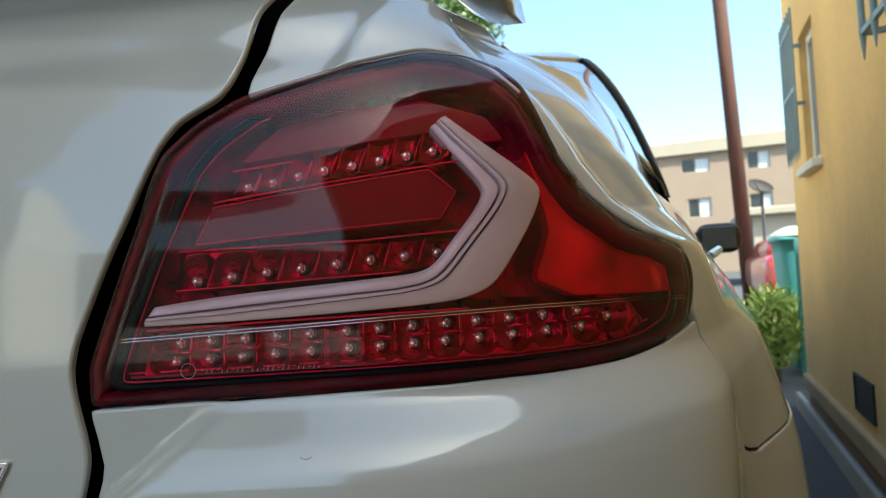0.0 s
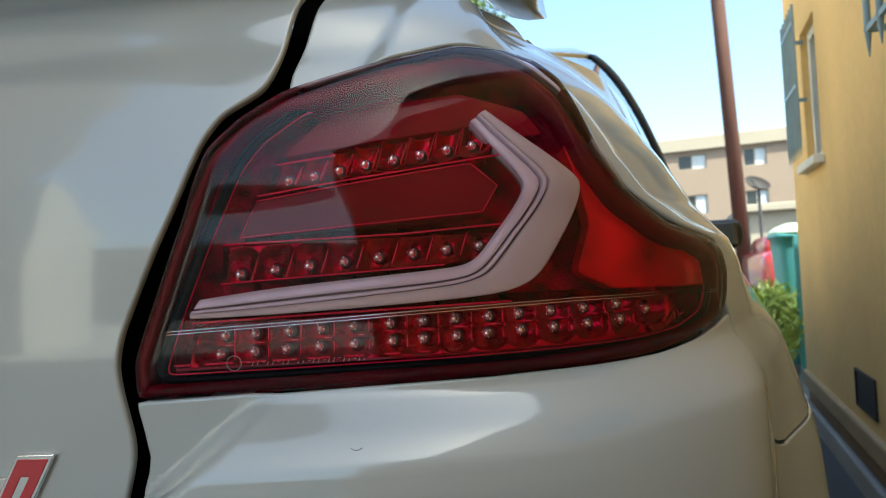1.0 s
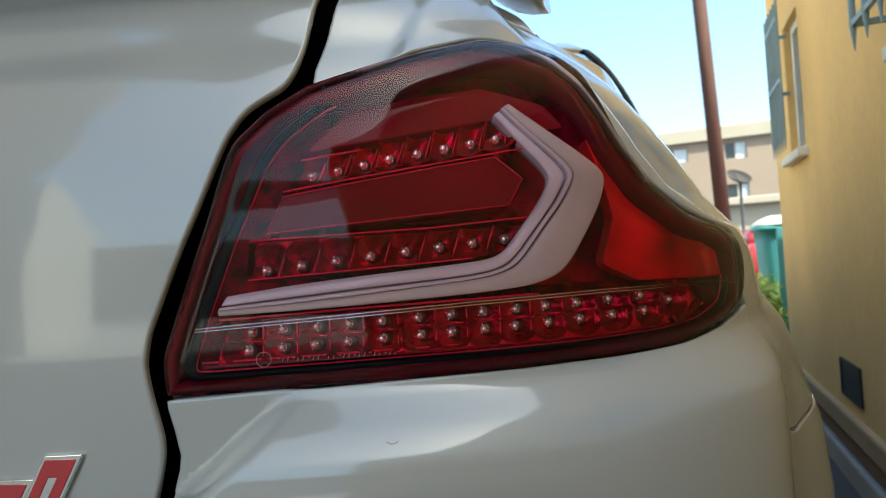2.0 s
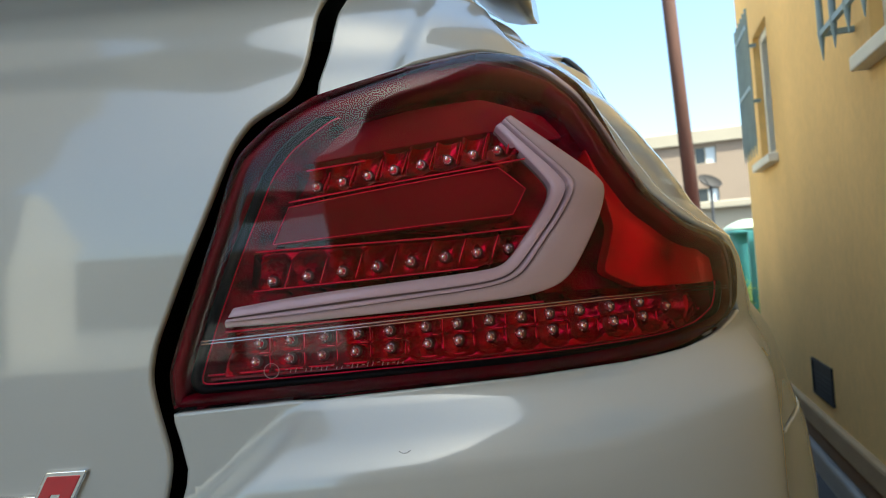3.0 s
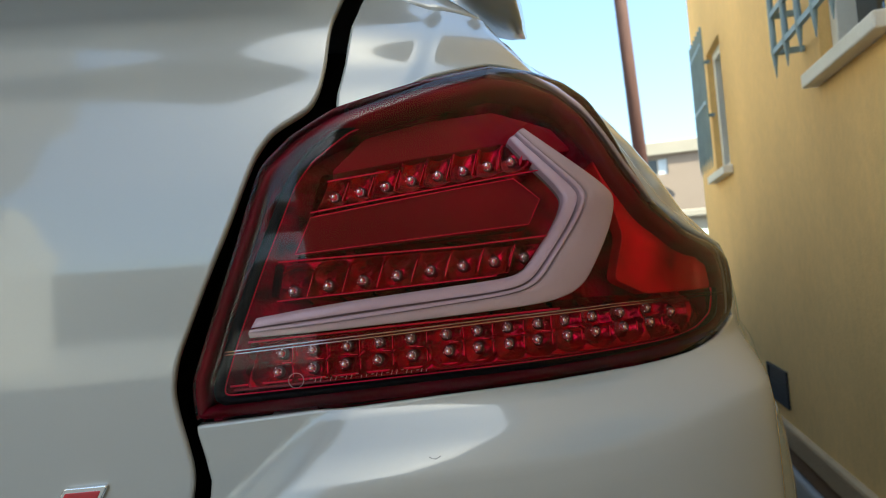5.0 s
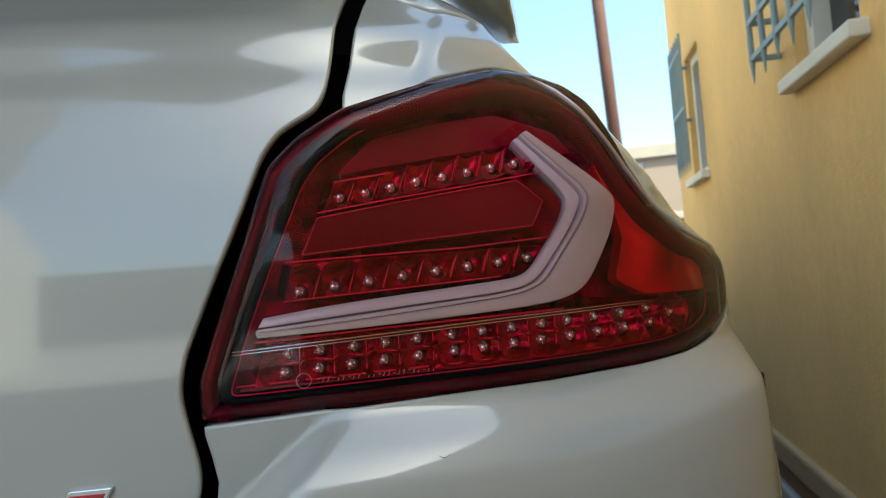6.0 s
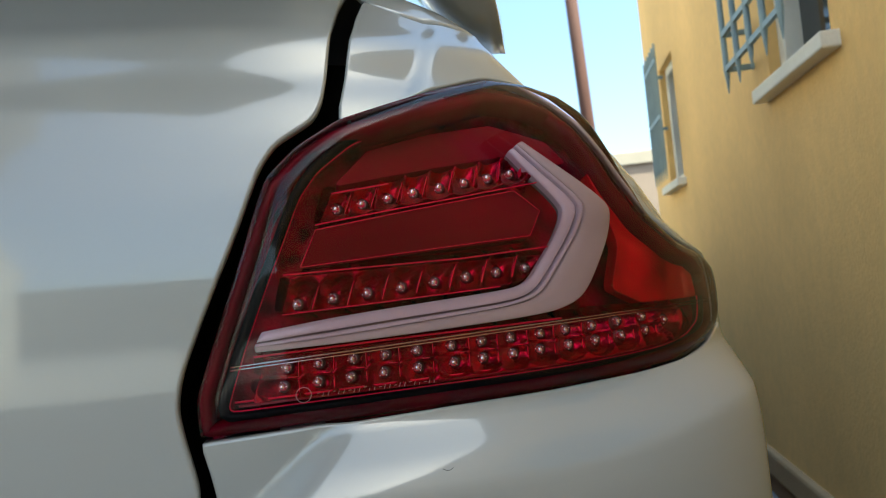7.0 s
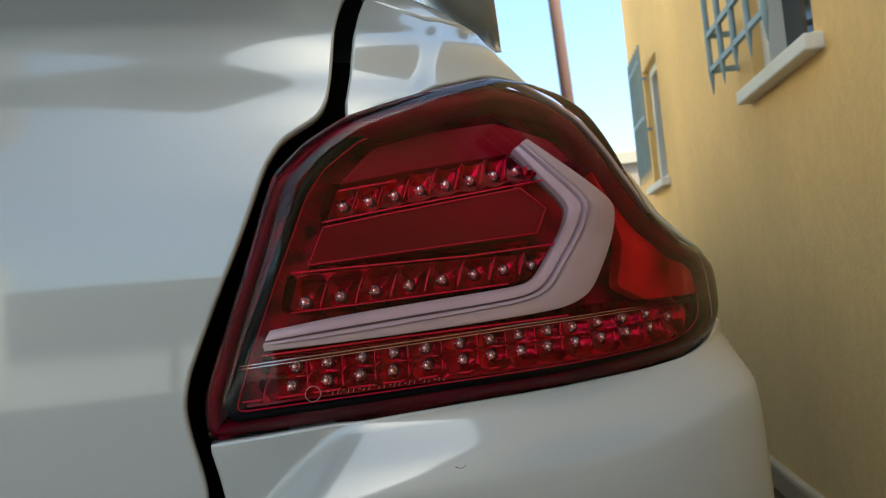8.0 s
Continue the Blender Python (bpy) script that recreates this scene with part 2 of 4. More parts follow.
def ease(v):
    v = np.clip(v, 0, 1)
    return v * v * v * (v * (6 * v - 15) + 10)


WAY, XY = curve_through(PLAN, 3000)
TAN = np.gradient(XY, WAY, axis=0)
TAN /= np.linalg.norm(TAN, axis=1)[:, None]
NRM = np.stack([TAN[:, 1], -TAN[:, 0]], 1)
ZQ, HR = softened(REAR, 0.006)
HS, HK, HB, HF = softened(SIDE, 0.010)[1], softened(FLANK, 0.014)[1], softened(BULGE, 0.0025)[1], softened(FLARE, 0.012)[1]


def way_at(y):
    """s on the flank at the length y."""
    i = np.argmax(XY[:, 0])
    return float(np.interp(y, XY[:, 1], WAY))


# past the lens the shoulder falls away quickly: height, depth, where it starts
TUCK_Z = [0.895, 0.913, 0.918, 0.924, 0.943, 0.969, 0.995, 1.016, 1.034, 1.044, 1.07, 1.12]
TUCK = [0.0, 0.004, 0.008, 0.012, 0.022, 0.026, 0.027, 0.025, 0.021, 0.020, 0.020, 0.022]
TUCK_S = [0.95, 0.925, 0.898, 0.876, 0.846, 0.829, 0.823, 0.817, 0.802, 0.78, 0.755, 0.74]


def body(s, z):
    s, z = np.broadcast_arrays(np.asarray(s, float), np.asarray(z, float))
    left, s = s < 0, np.abs(s)
    w = ease((s - 0.55) / 0.4) * ease((WAY[-1] - 0.15 - s) / 0.6)
    k = ease((s - 0.95) / 0.27)
    h = (1 - w) * np.interp(z, ZQ, HR) + w * ((1 - k) * np.interp(z, ZQ, HS) + k * np.interp(z, ZQ, HK))
    h = h - np.interp(z - 0.013 * ease((s - 0.72) / 0.18), ZQ, HB) * ease((s - np.maximum(0.602 - (0.828 - z) * 1.2, 0.45)) / 0.026) * (1 - 0.25 * w) * (1 - 0.6 * ease((s - 0.87) / 0.14))
    h = h - np.interp(z, ZQ, HF) * ease((s - 0.95) / 0.32) * ease((2.6 - s) / 0.6)
    h = h + np.interp(z, TUCK_Z, TUCK) * ease((s - np.interp(z, TUCK_Z, TUCK_S)) / 0.075) * ease((1.22 - s) / 0.25)
    n = np.stack([np.interp(s, WAY, NRM[:, i]) for i in (0, 1)], -1)
    n /= np.linalg.norm(n, axis=-1, keepdims=True)
    p = np.stack([np.interp(s, WAY, XY[:, i]) for i in (0, 1)], -1) - n * h[..., None]
    x = np.where(left, 2 * CX - p[..., 0], p[..., 0])
    return np.stack([x, p[..., 1], z], -1)


def haunch(s, z):
    """The quarter panel's own surface: it steps out past a crease above the lens."""
    s, z = np.broadcast_arrays(np.asarray(s, float), np.asarray(z, float))
    b = 0.0035 * ease((s - 0.670 - (z - 1.03) * 0.42) / 0.022) * ease((0.815 - s) / 0.07) - 0.002
    return body(s, z) + facing(body, s, z) * b[..., None]


def facing(shape, s, z, e=0.0015):
    n = np.cross(shape(s + e, z) - shape(s - e, z), shape(s, z + e) - shape(s, z - e))
    return n / np.linalg.norm(n, axis=-1, keepdims=True)


def sunk(shape, depth):
    return lambda s, z: shape(s, z) - facing(shape, s, z) * depth


def rounded(poly, r, seg=5):
    """Outline with its corners rounded."""
    p, out = [np.array(q, float) for q in poly], []
    for i, b in enumerate(p):
        a, c = p[i - 1], p[(i + 1) % len(p)]
        u, v = a - b, c - b
        lu, lv = np.linalg.norm(u), np.linalg.norm(v)
        k = min(r, lu * 0.45, lv * 0.45)
        u, v = b + u / lu * k, b + v / lv * k
        for t in np.linspace(0, 1, seg):
            out.append((1 - t) ** 2 * u + 2 * t * (1 - t) * b + t * t * v)
    return np.array(out)


def flow(pts, sigma=0.004, closed=False, step=0.0035):
    """Outline redrawn at even steps and softened; an open one keeps its ends."""
    p = np.array(pts, float)
    if closed:
        p = np.concatenate([p, p[:1]])
    d = np.r_[0, np.cumsum(np.linalg.norm(np.diff(p, axis=0), axis=1))]
    n = max(4, int(d[-1] / step))
    t = np.linspace(0, d[-1], n + 1)
    q = np.stack([np.interp(t, d, p[:, i]) for i in (0, 1)], 1)
    st = d[-1] / n
    r = int(3 * sigma / st) + 1
    g = np.exp(-0.5 * (np.arange(-r, r + 1) * st / sigma) ** 2)
    g /= g.sum()
    if closed:
        q = q[:-1]
        w = np.concatenate([q[-r:], q, q[:r]])
    else:
        w = np.concatenate([2 * q[0] - q[r:0:-1], q, 2 * q[-1] - q[-2:-r - 2:-1]])
    return np.stack([np.convolve(w[:, i], g, "valid") for i in (0, 1)], 1)


def edge_gap(poly, pts):
    a, b = poly, np.roll(poly, -1, axis=0)
    d = b - a
    t = np.clip(((pts[:, None] - a) * d).sum(-1) / np.maximum((d * d).sum(-1), 1e-12), 0, 1)
    return np.linalg.norm(pts[:, None] - a - t[..., None] * d, axis=-1).min(1)


def inside(poly, q):
    x, y = q
    a, b = poly, np.roll(poly, -1, axis=0)
    c = (a[:, 1] > y) != (b[:, 1] > y)
    if not c.any():
        return False
    a, b = a[c], b[c]
    return bool(((x < (b[:, 0] - a[:, 0]) * (y - a[:, 1]) / (b[:, 1] - a[:, 1]) + a[:, 0]).sum()) % 2)


def clipped(poly, x0, x1, y0, y1):
    p = [tuple(q) for q in poly]
    for ax, lim, sgn in ((0, x0, 1), (0, x1, -1), (1, y0, 1), (1, y1, -1)):
        out = []
        for i, b in enumerate(p):
            a = p[i - 1]
            ia, ib = sgn * (a[ax] - lim) >= 0, sgn * (b[ax] - lim) >= 0
            if ia != ib:
                t = (lim - a[ax]) / (b[ax] - a[ax])
                q = [a[0] + t * (b[0] - a[0]), a[1] + t * (b[1] - a[1])]
                q[ax] = lim
                out.append(tuple(q))
            if ib:
                out.append(b)
        p = out
        if not p:
            break
    return p


def panel(name, shape, poly, mats, ds=0.008, dz=0.008, edge=0.0025, depth=0.012, lift=0.0, roll=0.0, drop=0.0, mirror=False, fine=None):
    """A pressed sheet cut to poly on the surface shape, with rolled edges. roll, drop: width and depth of a pillowed rim."""
    poly = np.array(poly, float)
    if ((poly[:, 0] * np.roll(poly[:, 1], -1)) - (np.roll(poly[:, 0], -1) * poly[:, 1])).sum() < 0:
        poly = poly[::-1]
    lo, hi = poly.min(0), poly.max(0)
    cuts = [lo[0] - 1e-5] + ([q for q in fine[:2] if lo[0] < q < hi[0]] if fine else []) + [hi[0] + 1.3e-5]
    gs = [cuts[0]]
    for a, b in zip(cuts, cuts[1:]):
        step = fine[2] if fine and fine[0] <= (a + b) / 2 <= fine[1] else ds
        gs += list(np.linspace(a, b, max(1, int(np.ceil((b - a) / step))) + 1))[1:]
    gs = np.array(gs)
    ns, nz = len(gs) - 1, max(1, int(np.ceil((hi[1] - lo[1]) / dz)))
    gz = np.linspace(lo[1] - 1e-5, hi[1] + 1.3e-5, nz + 1)
    ring = np.concatenate([np.linspace(a, b, max(2, int(np.linalg.norm(b - a) / 0.004)), endpoint=False) for a, b in zip(poly, np.roll(poly, -1, axis=0))])
    touched = set()
    for a, b in zip(np.searchsorted(gs, ring[:, 0]) - 1, np.searchsorted(gz, ring[:, 1]) - 1):
        touched.update(((a + i, b + j) for i in (-1, 0, 1) for j in (-1, 0, 1)))
    index, pts, faces = {}, [], []

    def vid(q):
        k = (round(q[0], 6), round(q[1], 6))
        if k not in index:
            index[k] = len(pts)
            pts.append(q)
        return index[k]

    for i in range(ns):
        state = None
        for j in range(nz):
            x0, x1, y0, y1 = gs[i], gs[i + 1], gz[j], gz[j + 1]
            if (i, j) in touched:
                p = clipped(poly, x0, x1, y0, y1)
                state = None
            else:
                if state is None:
                    state = inside(poly, ((x0 + x1) / 2, (y0 + y1) / 2))
                p = [(x0, y0), (x1, y0), (x1, y1), (x0, y1)] if state else []
            f = []
            for q in p:
                k = vid(q)
                if not f or (f[-1] != k and f[0] != k):
                    f.append(k)
            if len(f) > 2:
                faces.append(f)
    pts = np.array(pts)
    if roll:
        def final(s, z):
            s, z = np.broadcast_arrays(np.asarray(s, float), np.asarray(z, float))
            d = np.clip(edge_gap(poly, np.stack([s.ravel(), z.ravel()], 1)).reshape(s.shape) / roll, 0, 1)
            return shape(s, z) + facing(shape, s, z) * (lift - (drop(s, z) if callable(drop) else drop) * (1 - d) ** 2)[..., None]
    else:
        def final(s, z):
            return shape(s, z) + (facing(shape, s, z) * lift if lift else 0)
    P, Nn = final(pts[:, 0], pts[:, 1]), facing(final, pts[:, 0], pts[:, 1])
    seen = {}
    for f in faces:
        for a, b in zip(f, f[1:] + f[:1]):
            seen[(a, b)] = seen.get((a, b), 0) + 1
    rim = [(a, b) for a, b in seen if (b, a) not in seen]
    verts, norms = list(P), list(Nn)
    dirs = {}
    for a, b in rim:
        o = np.cross(P[b] - P[a], Nn[a])
        for k in (a, b):
            dirs[k] = dirs.get(k, 0) + o
    last = {k: k for k in dirs}
    for k in dirs:
        dirs[k] = dirs[k] / max(np.linalg.norm(dirs[k]), 1e-9)
    for ang, deep in ((35, 0), (65, 0), (90, 0), (90, depth)):
        a = math.radians(ang)
        now = {}
        for k, o in dirs.items():
            now[k] = len(verts)
            verts.append(P[k] + o * edge * math.sin(a) - Nn[k] * (edge * (1 - math.cos(a)) + deep))
            norms.append(Nn[k] * math.cos(a) + o * math.sin(a))
        faces += [[last[b], last[a], now[a], now[b]] for a, b in rim]
        last = now
    verts, norms = np.array(verts), np.array(norms)
    if mirror:
        verts[:, 0], norms[:, 0] = 2 * CX - verts[:, 0], -norms[:, 0]
        faces = [f[::-1] for f in faces]
    return mesh_of(name, verts, faces, mats, True, norms)


# outlines on the surface
LENS = [(0.5425, 0.833), (0.62, 0.8345), (0.683, 0.836), (0.745, 0.8372), (0.805, 0.8400), (0.850, 0.8430), (0.896, 0.848), (0.917, 0.8520), (0.932, 0.858), (0.944, 0.874),
        (0.949, 0.890), (0.943, 0.907), (0.923, 0.9130), (0.895, 0.918), (0.874, 0.924), (0.845, 0.943), (0.829, 0.969), (0.824, 0.995), (0.819, 1.016), (0.803, 1.034), (0.774, 1.0435),
        (0.740, 1.0455), (0.688, 1.0305), (0.629, 1.0095), (0.604, 0.993), (0.586, 0.9745), (0.5705, 0.931), (0.551, 0.879), (0.542, 0.854)]
LID_EDGE = [(0.520, 0.68), (0.525, 0.74), (0.529, 0.770), (0.533, 0.785), (0.5362, 0.798), (0.5368, 0.807), (0.5342, 0.820), (0.531, 0.834), (0.5285, 0.851), (0.532, 0.869), (0.545, 0.900), (0.560, 0.934), (0.569, 0.956),
            (0.579, 0.983), (0.589, 0.998), (0.6125, 1.0135), (0.618, 1.026), (0.6225, 1.048), (0.628, 1.085), (0.636, 1.115), (0.646, 1.140), (0.652, 1.160)]
CORNER_EDGE = [(0.6325, 1.0135), (0.6335, 1.024), (0.6395, 1.048), (0.6455, 1.080), (0.6535, 1.108), (0.661, 1.128)]
BUMP_EDGE = [(0.532, 0.68), (0.540, 0.75), (0.5460, 0.780), (0.5495, 0.791), (0.5508, 0.800), (0.5480, 0.815), (0.5445, 0.8295)]
S_END = WAY[-1]
S_ARCH_R, S_ARCH_F = way_at(1.22), way_at(3.87)


def arch(sc, r=0.36, zc=0.33, a0=0, a1=180, n=18):
    return [(sc + r * math.cos(math.radians(a)), zc + r * math.sin(math.radians(a))) for a in np.linspace(a0, a1, n)]


car = empty("car", "white sedan with a red aftermarket tail light in an alley", "car", at=(0, 0, 0))
part("inner_shell", panel("inner_shell", sunk(body, 0.050), [(-S_END + 0.01, 0.2), (S_END - 0.01, 0.2), (S_END - 0.01, 0.98), (1.5, 0.98), (1.0, 1.05), (0.75, 1.12), (-0.75, 1.12), (-1.0, 1.05), (-1.5, 0.98), (-S_END + 0.01, 0.98)], M_GAP, 0.02, 0.02), None, car, "near-black inner shell that gives the panel gaps their shade")
LID_EDGE = [(a + 0.0012, b) for a, b in flow(LID_EDGE, 0.0045)]
lid = [(-a, b) for a, b in LID_EDGE[::-1]] + LID_EDGE
trunk_lid = part("trunk_lid", panel("trunk_lid", body, lid, M_PAINT, 0.03, 0.0045, 0.0022, 0.002, fine=(0.25, 0.67, 0.005)), None, car)
seam = [(0.944, 0.856), (0.951, 0.840), (0.956, 0.812), (0.975, 0.776), (1.001, 0.755), (1.024, 0.747), (1.05, 0.741)]
half = [(0.5445, 0.8295)] + [(a, b - 0.0025) for a, b in LENS[1:8]] + [(0.934, 0.854)] + [(a - 0.0045, b - 0.001) for a, b in seam] + [(S_ARCH_R - 0.300, 0.72)]
half += arch(S_ARCH_R, 0.47, 0.33, 128, 170, 8) + [(S_ARCH_R - 0.44, 0.22), (0.6, 0.2)]
bump = half + [(-a, b) for a, b in half[::-1]] + [(-a, b) for a, b in BUMP_EDGE[:-1][::-1]] + [(a, b) for a, b in BUMP_EDGE[:-1]]
part("rear_bumper", panel("rear_bumper", body, bump, M_PAINT, 0.03, 0.004, 0.002, 0.015, fine=(0.50, 1.06, 0.004)), None, car)
# quarter panel: corner above the lens, the flank round it and up to the rear door
quarter = [(0.945, 0.864)] + [(a + 0.0045, b + 0.003) for a, b in seam] + [(S_ARCH_R - 0.290, 0.725)] + arch(S_ARCH_R, 0.37, 0.33, 110, 0, 16)[0:]
quarter += [(S_ARCH_R + 0.37, 0.25), (way_at(1.66), 0.25), (way_at(1.66), 0.7), (way_at(1.50), 0.99), (way_at(1.46), 1.085), (way_at(1.1), 1.128), (way_at(0.8), 1.113), (0.96, 1.100), (0.85, 1.099), (0.77, 1.100), (0.72, 1.103), (0.69, 1.113)]
rim_in = [(0.640, 1.0165), (0.688, 1.0345), (0.739, 1.0495), (0.777, 1.0475), (0.806, 1.0375), (0.8235, 1.0185), (0.828, 0.996), (0.833, 0.971), (0.849, 0.946), (0.877, 0.9275), (0.897, 0.9215), (0.925, 0.9165), (0.946, 0.910), (0.953, 0.891), (0.948, 0.874)]
quarter += CORNER_EDGE[::-1] + [tuple(q) for q in flow(rim_in, 0.007)]
for mir in (False, True):
    part("quarter_panel", panel("quarter_panel", haunch, quarter, M_PAINT, 0.025, 0.0040, 0.0020, 0.004, mirror=mir, fine=(0.62, 1.24, 0.0035)), None, car)
    for nm, y0, y1 in (("rear_door", 1.665, 2.45), ("front_door", 2.455, 3.38)):
        a, b = way_at(y0), way_at(y1)
        tilt = -0.16 if nm == "rear_door" else 0.0
        door = part(nm, panel(nm, body, [(a, 0.25), (b, 0.25), (b, 0.99), (a + tilt, 1.0 if tilt else 0.995), (a, 0.7)], M_PAINT, 0.03, 0.02, 0.003, 0.014, mirror=mir), None, car)
        hs, hz = way_at(y0 + 0.1), 0.90
        q = body(np.array([hs, hs + 0.1, hs + 0.2]), np.array([hz, hz, hz])) + facing(body, np.array([hs, hs + 0.1, hs + 0.2]), np.array([hz] * 3)) * np.array([[0.005], [0.035], [0.005]])
        if mir:
            q[:, 0] = 2 * CX - q[:, 0]
        v, f = sweep(q, 0.012, 8)
        part("door_handle", mesh_of("door_handle", v, f, M_PAINT), None, door)
    fend = [(way_at(3.385), 0.25), (S_ARCH_F - 0.37, 0.25)] + arch(S_ARCH_F, 0.37, 0.33, 180, 20, 16) + [(way_at(4.3), 0.6), (way_at(4.35), 0.86), (way_at(3.385), 0.99)]
    part("front_fender", panel("front_fender", body, fend, M_PAINT, 0.02, 0.015, 0.003, 0.014, mirror=mir), None, car)
front = [(S_ARCH_F + 0.36, 0.22), (S_END - 0.005, 0.22), (S_END - 0.005, 0.80), (way_at(4.35) + 0.01, 0.82), (way_at(4.3) + 0.01, 0.59), (S_ARCH_F + 0.36, 0.45)]
for mir in (False, True):
    part("front_bumper", panel("front_bumper", body, front, M_PAINT, 0.03, 0.02, 0.003, 0.014, mirror=mir), None, car)


# upper car: deck, greenhouse, bonnet. u runs along the car, v from the right belt over the roof to the left belt
YS = [0.62, 0.85, 1.1, 1.5, 2.0, 2.5, 2.9, 3.3, 3.62]
BELT_W = [0.70, 0.715, 0.742, 0.806, 0.822, 0.815, 0.81, 0.785, 0.73]
BELT_Z = [1.11, 1.12, 1.125, 1.07, 1.01, 0.995, 0.985, 0.98, 0.985]
ROOF_Z = [1.148, 1.20, 1.31, 1.43, 1.475, 1.465, 1.40, 1.22, 1.01]
ROOF_W = [0.55, 0.54, 0.56, 0.612, 0.61, 0.59, 0.575, 0.565, 0.60]


def cabin(u, v):
    u, v = np.broadcast_arrays(np.asarray(u, float), np.asarray(v, float))
    wb, zb, zr, wr = (np.interp(u, YS, k) for k in (BELT_W, BELT_Z, ROOF_Z, ROOF_W))
    a = np.abs(v)
    k = np.clip((1 - a) / 0.5, 0, 1)          # 0 at the belt, 1 at the roof rail
    c = np.clip(a / 0.5, 0, 1)                # 0 at the middle, 1 at the rail
    x = np.where(a > 0.5, wb + (wr - wb) * (k * 0.75 + 0.25 * k * k), wr * c)
    z = np.where(a > 0.5, zb + (zr - zb - 0.03) * np.sin(k * np.pi / 2 * 0.9) / math.sin(np.pi / 2 * 0.9), zr - 0.03 * c ** 2.5)
    return np.stack([CX + np.sign(v) * x, u, z], -1)


def sheet(name, shape, u0, u1, v0, v1, nu, nv, material, lift=0.0):
    u, v = np.meshgrid(np.linspace(u0, u1, nu + 1), np.linspace(v0, v1, nv + 1), indexing="ij")
    p = shape(u, v)
    n = np.cross(np.gradient(p, axis=0), np.gradient(p, axis=1))
    n = n / np.maximum(np.linalg.norm(n, axis=-1, keepdims=True), 1e-9)
    n = n * np.where((n * (p - np.array([CX, 2.1, 0.6]))).sum(-1, keepdims=True) < 0, -1, 1)
    top, bot = (p + n * lift).reshape(-1, 3), (p + n * (lift - 0.006)).reshape(-1, 3)
    w, k = nv + 1, len(top)
    f = [(i * w + j, (i + 1) * w + j, (i + 1) * w + j + 1, i * w + j + 1) for i in range(nu) for j in range(nv)]
    f += [tuple(q + k for q in reversed(g)) for g in f]
    loop = [j for j in range(w)] + [i * w + nv for i in range(1, nu + 1)] + [nu * w + j for j in range(nv - 1, -1, -1)] + [i * w for i in range(nu - 1, 0, -1)]
    f += [(loop[i - 1], loop[i], loop[i] + k, loop[i - 1] + k) for i in range(len(loop))]
    return mesh_of(name, np.concatenate([top, bot]), f, material)


part("roof", sheet("roof", cabin, 1.42, 2.75, -0.399, 0.399, 26, 40, M_PAINT), None, car)
for sg in (1, -1):
    part("roof_rail", sheet("roof_rail", cabin, 0.62, 3.6, 0.40 * sg, 0.60 * sg, 60, 8, M_PAINT, 0.002), None, car)
    part("rear_pillar", sheet("rear_pillar", cabin, 0.62, 1.12, 0.60 * sg, 1.0 * sg, 24, 14, M_PAINT, 0.002), None, car)
    part("quarter_window", sheet("quarter_window", cabin, 1.125, 1.62, 0.60 * sg, 1.0 * sg, 14, 12, M_GLASS), None, car)
    part("side_window", sheet("side_window", cabin, 1.65, 2.42, 0.60 * sg, 1.0 * sg, 14, 12, M_GLASS), None, car)
    part("side_window", sheet("side_window", cabin, 2.48, 3.30, 0.60 * sg, 1.0 * sg, 14, 12, M_GLASS), None, car)
    part("pillar", sheet("pillar", cabin, 1.44, 1.66, 0.60 * sg, 1.0 * sg, 6, 12, M_BLACK, 0.005), None, car)
    part("pillar", sheet("pillar", cabin, 2.42, 2.48, 0.60 * sg, 1.0 * sg, 2, 12, M_BLACK), None, car)
    part("front_pillar", sheet("front_pillar", cabin, 3.30, 3.62, 0.60 * sg, 1.0 * sg, 8, 8, M_PAINT, 0.001), None, car)
part("rear_window", sheet("rear_window", cabin, 0.64, 1.42, -0.398, 0.398, 20, 30, M_GLASS), None, car)
part("windscreen", sheet("windscreen", cabin, 2.75, 3.60, -0.398, 0.398, 20, 30, M_GLASS), None, car)


def deck(u, v):
    """Boot deck between the lid's rear edge and the rear window."""
    e = body(np.clip(v, -1, 1) * 0.65, 1.158 + 0 * u)
    q = np.stack([CX + v * 0.66, 0.63 + 0 * u, 1.145 + 0 * u], -1)
    r = (1 - u)[..., None] * e + u[..., None] * q
    r[..., 2] += 0.004 * np.sin(np.pi * u)
    return r


def shoulder(u, v):
    """Rounded top of the rear corner, between the quarter panel's upper edge and the deck."""
    a = haunch(0.664 + u * 0.30, np.interp(u, [0, 0.09, 0.19, 0.4, 1], [1.127, 1.113, 1.103, 1.0985, 1.0985]))
    e, q = body(0.648, 1.157), np.array([CX + 0.66, 0.63, 1.143])
    b = e + (q - e) * u[..., None]
    r = a * (1 - v[..., None]) + b * v[..., None]
    r[..., 2] += 0.010 * np.sin(np.pi * v) * np.sin(np.pi * np.clip(u * 3, 0, 0.5))
    return r


def shoulder_left(u, v):
    r = shoulder(u, v)
    r[..., 0] = 2 * CX - r[..., 0]
    return r


def bonnet(u, v):
    y = 3.62 + u * 1.14
    w = np.interp(y, [3.6, 4.1, 4.5, 4.78], [0.80, 0.78, 0.68, 0.45])
    z = np.interp(u, [0, 0.5, 0.85, 1], [1.0, 0.955, 0.86, 0.79]) - 0.05 * np.abs(v) ** 3
    return np.stack([CX + v * w, y + 0 * v, z], -1)


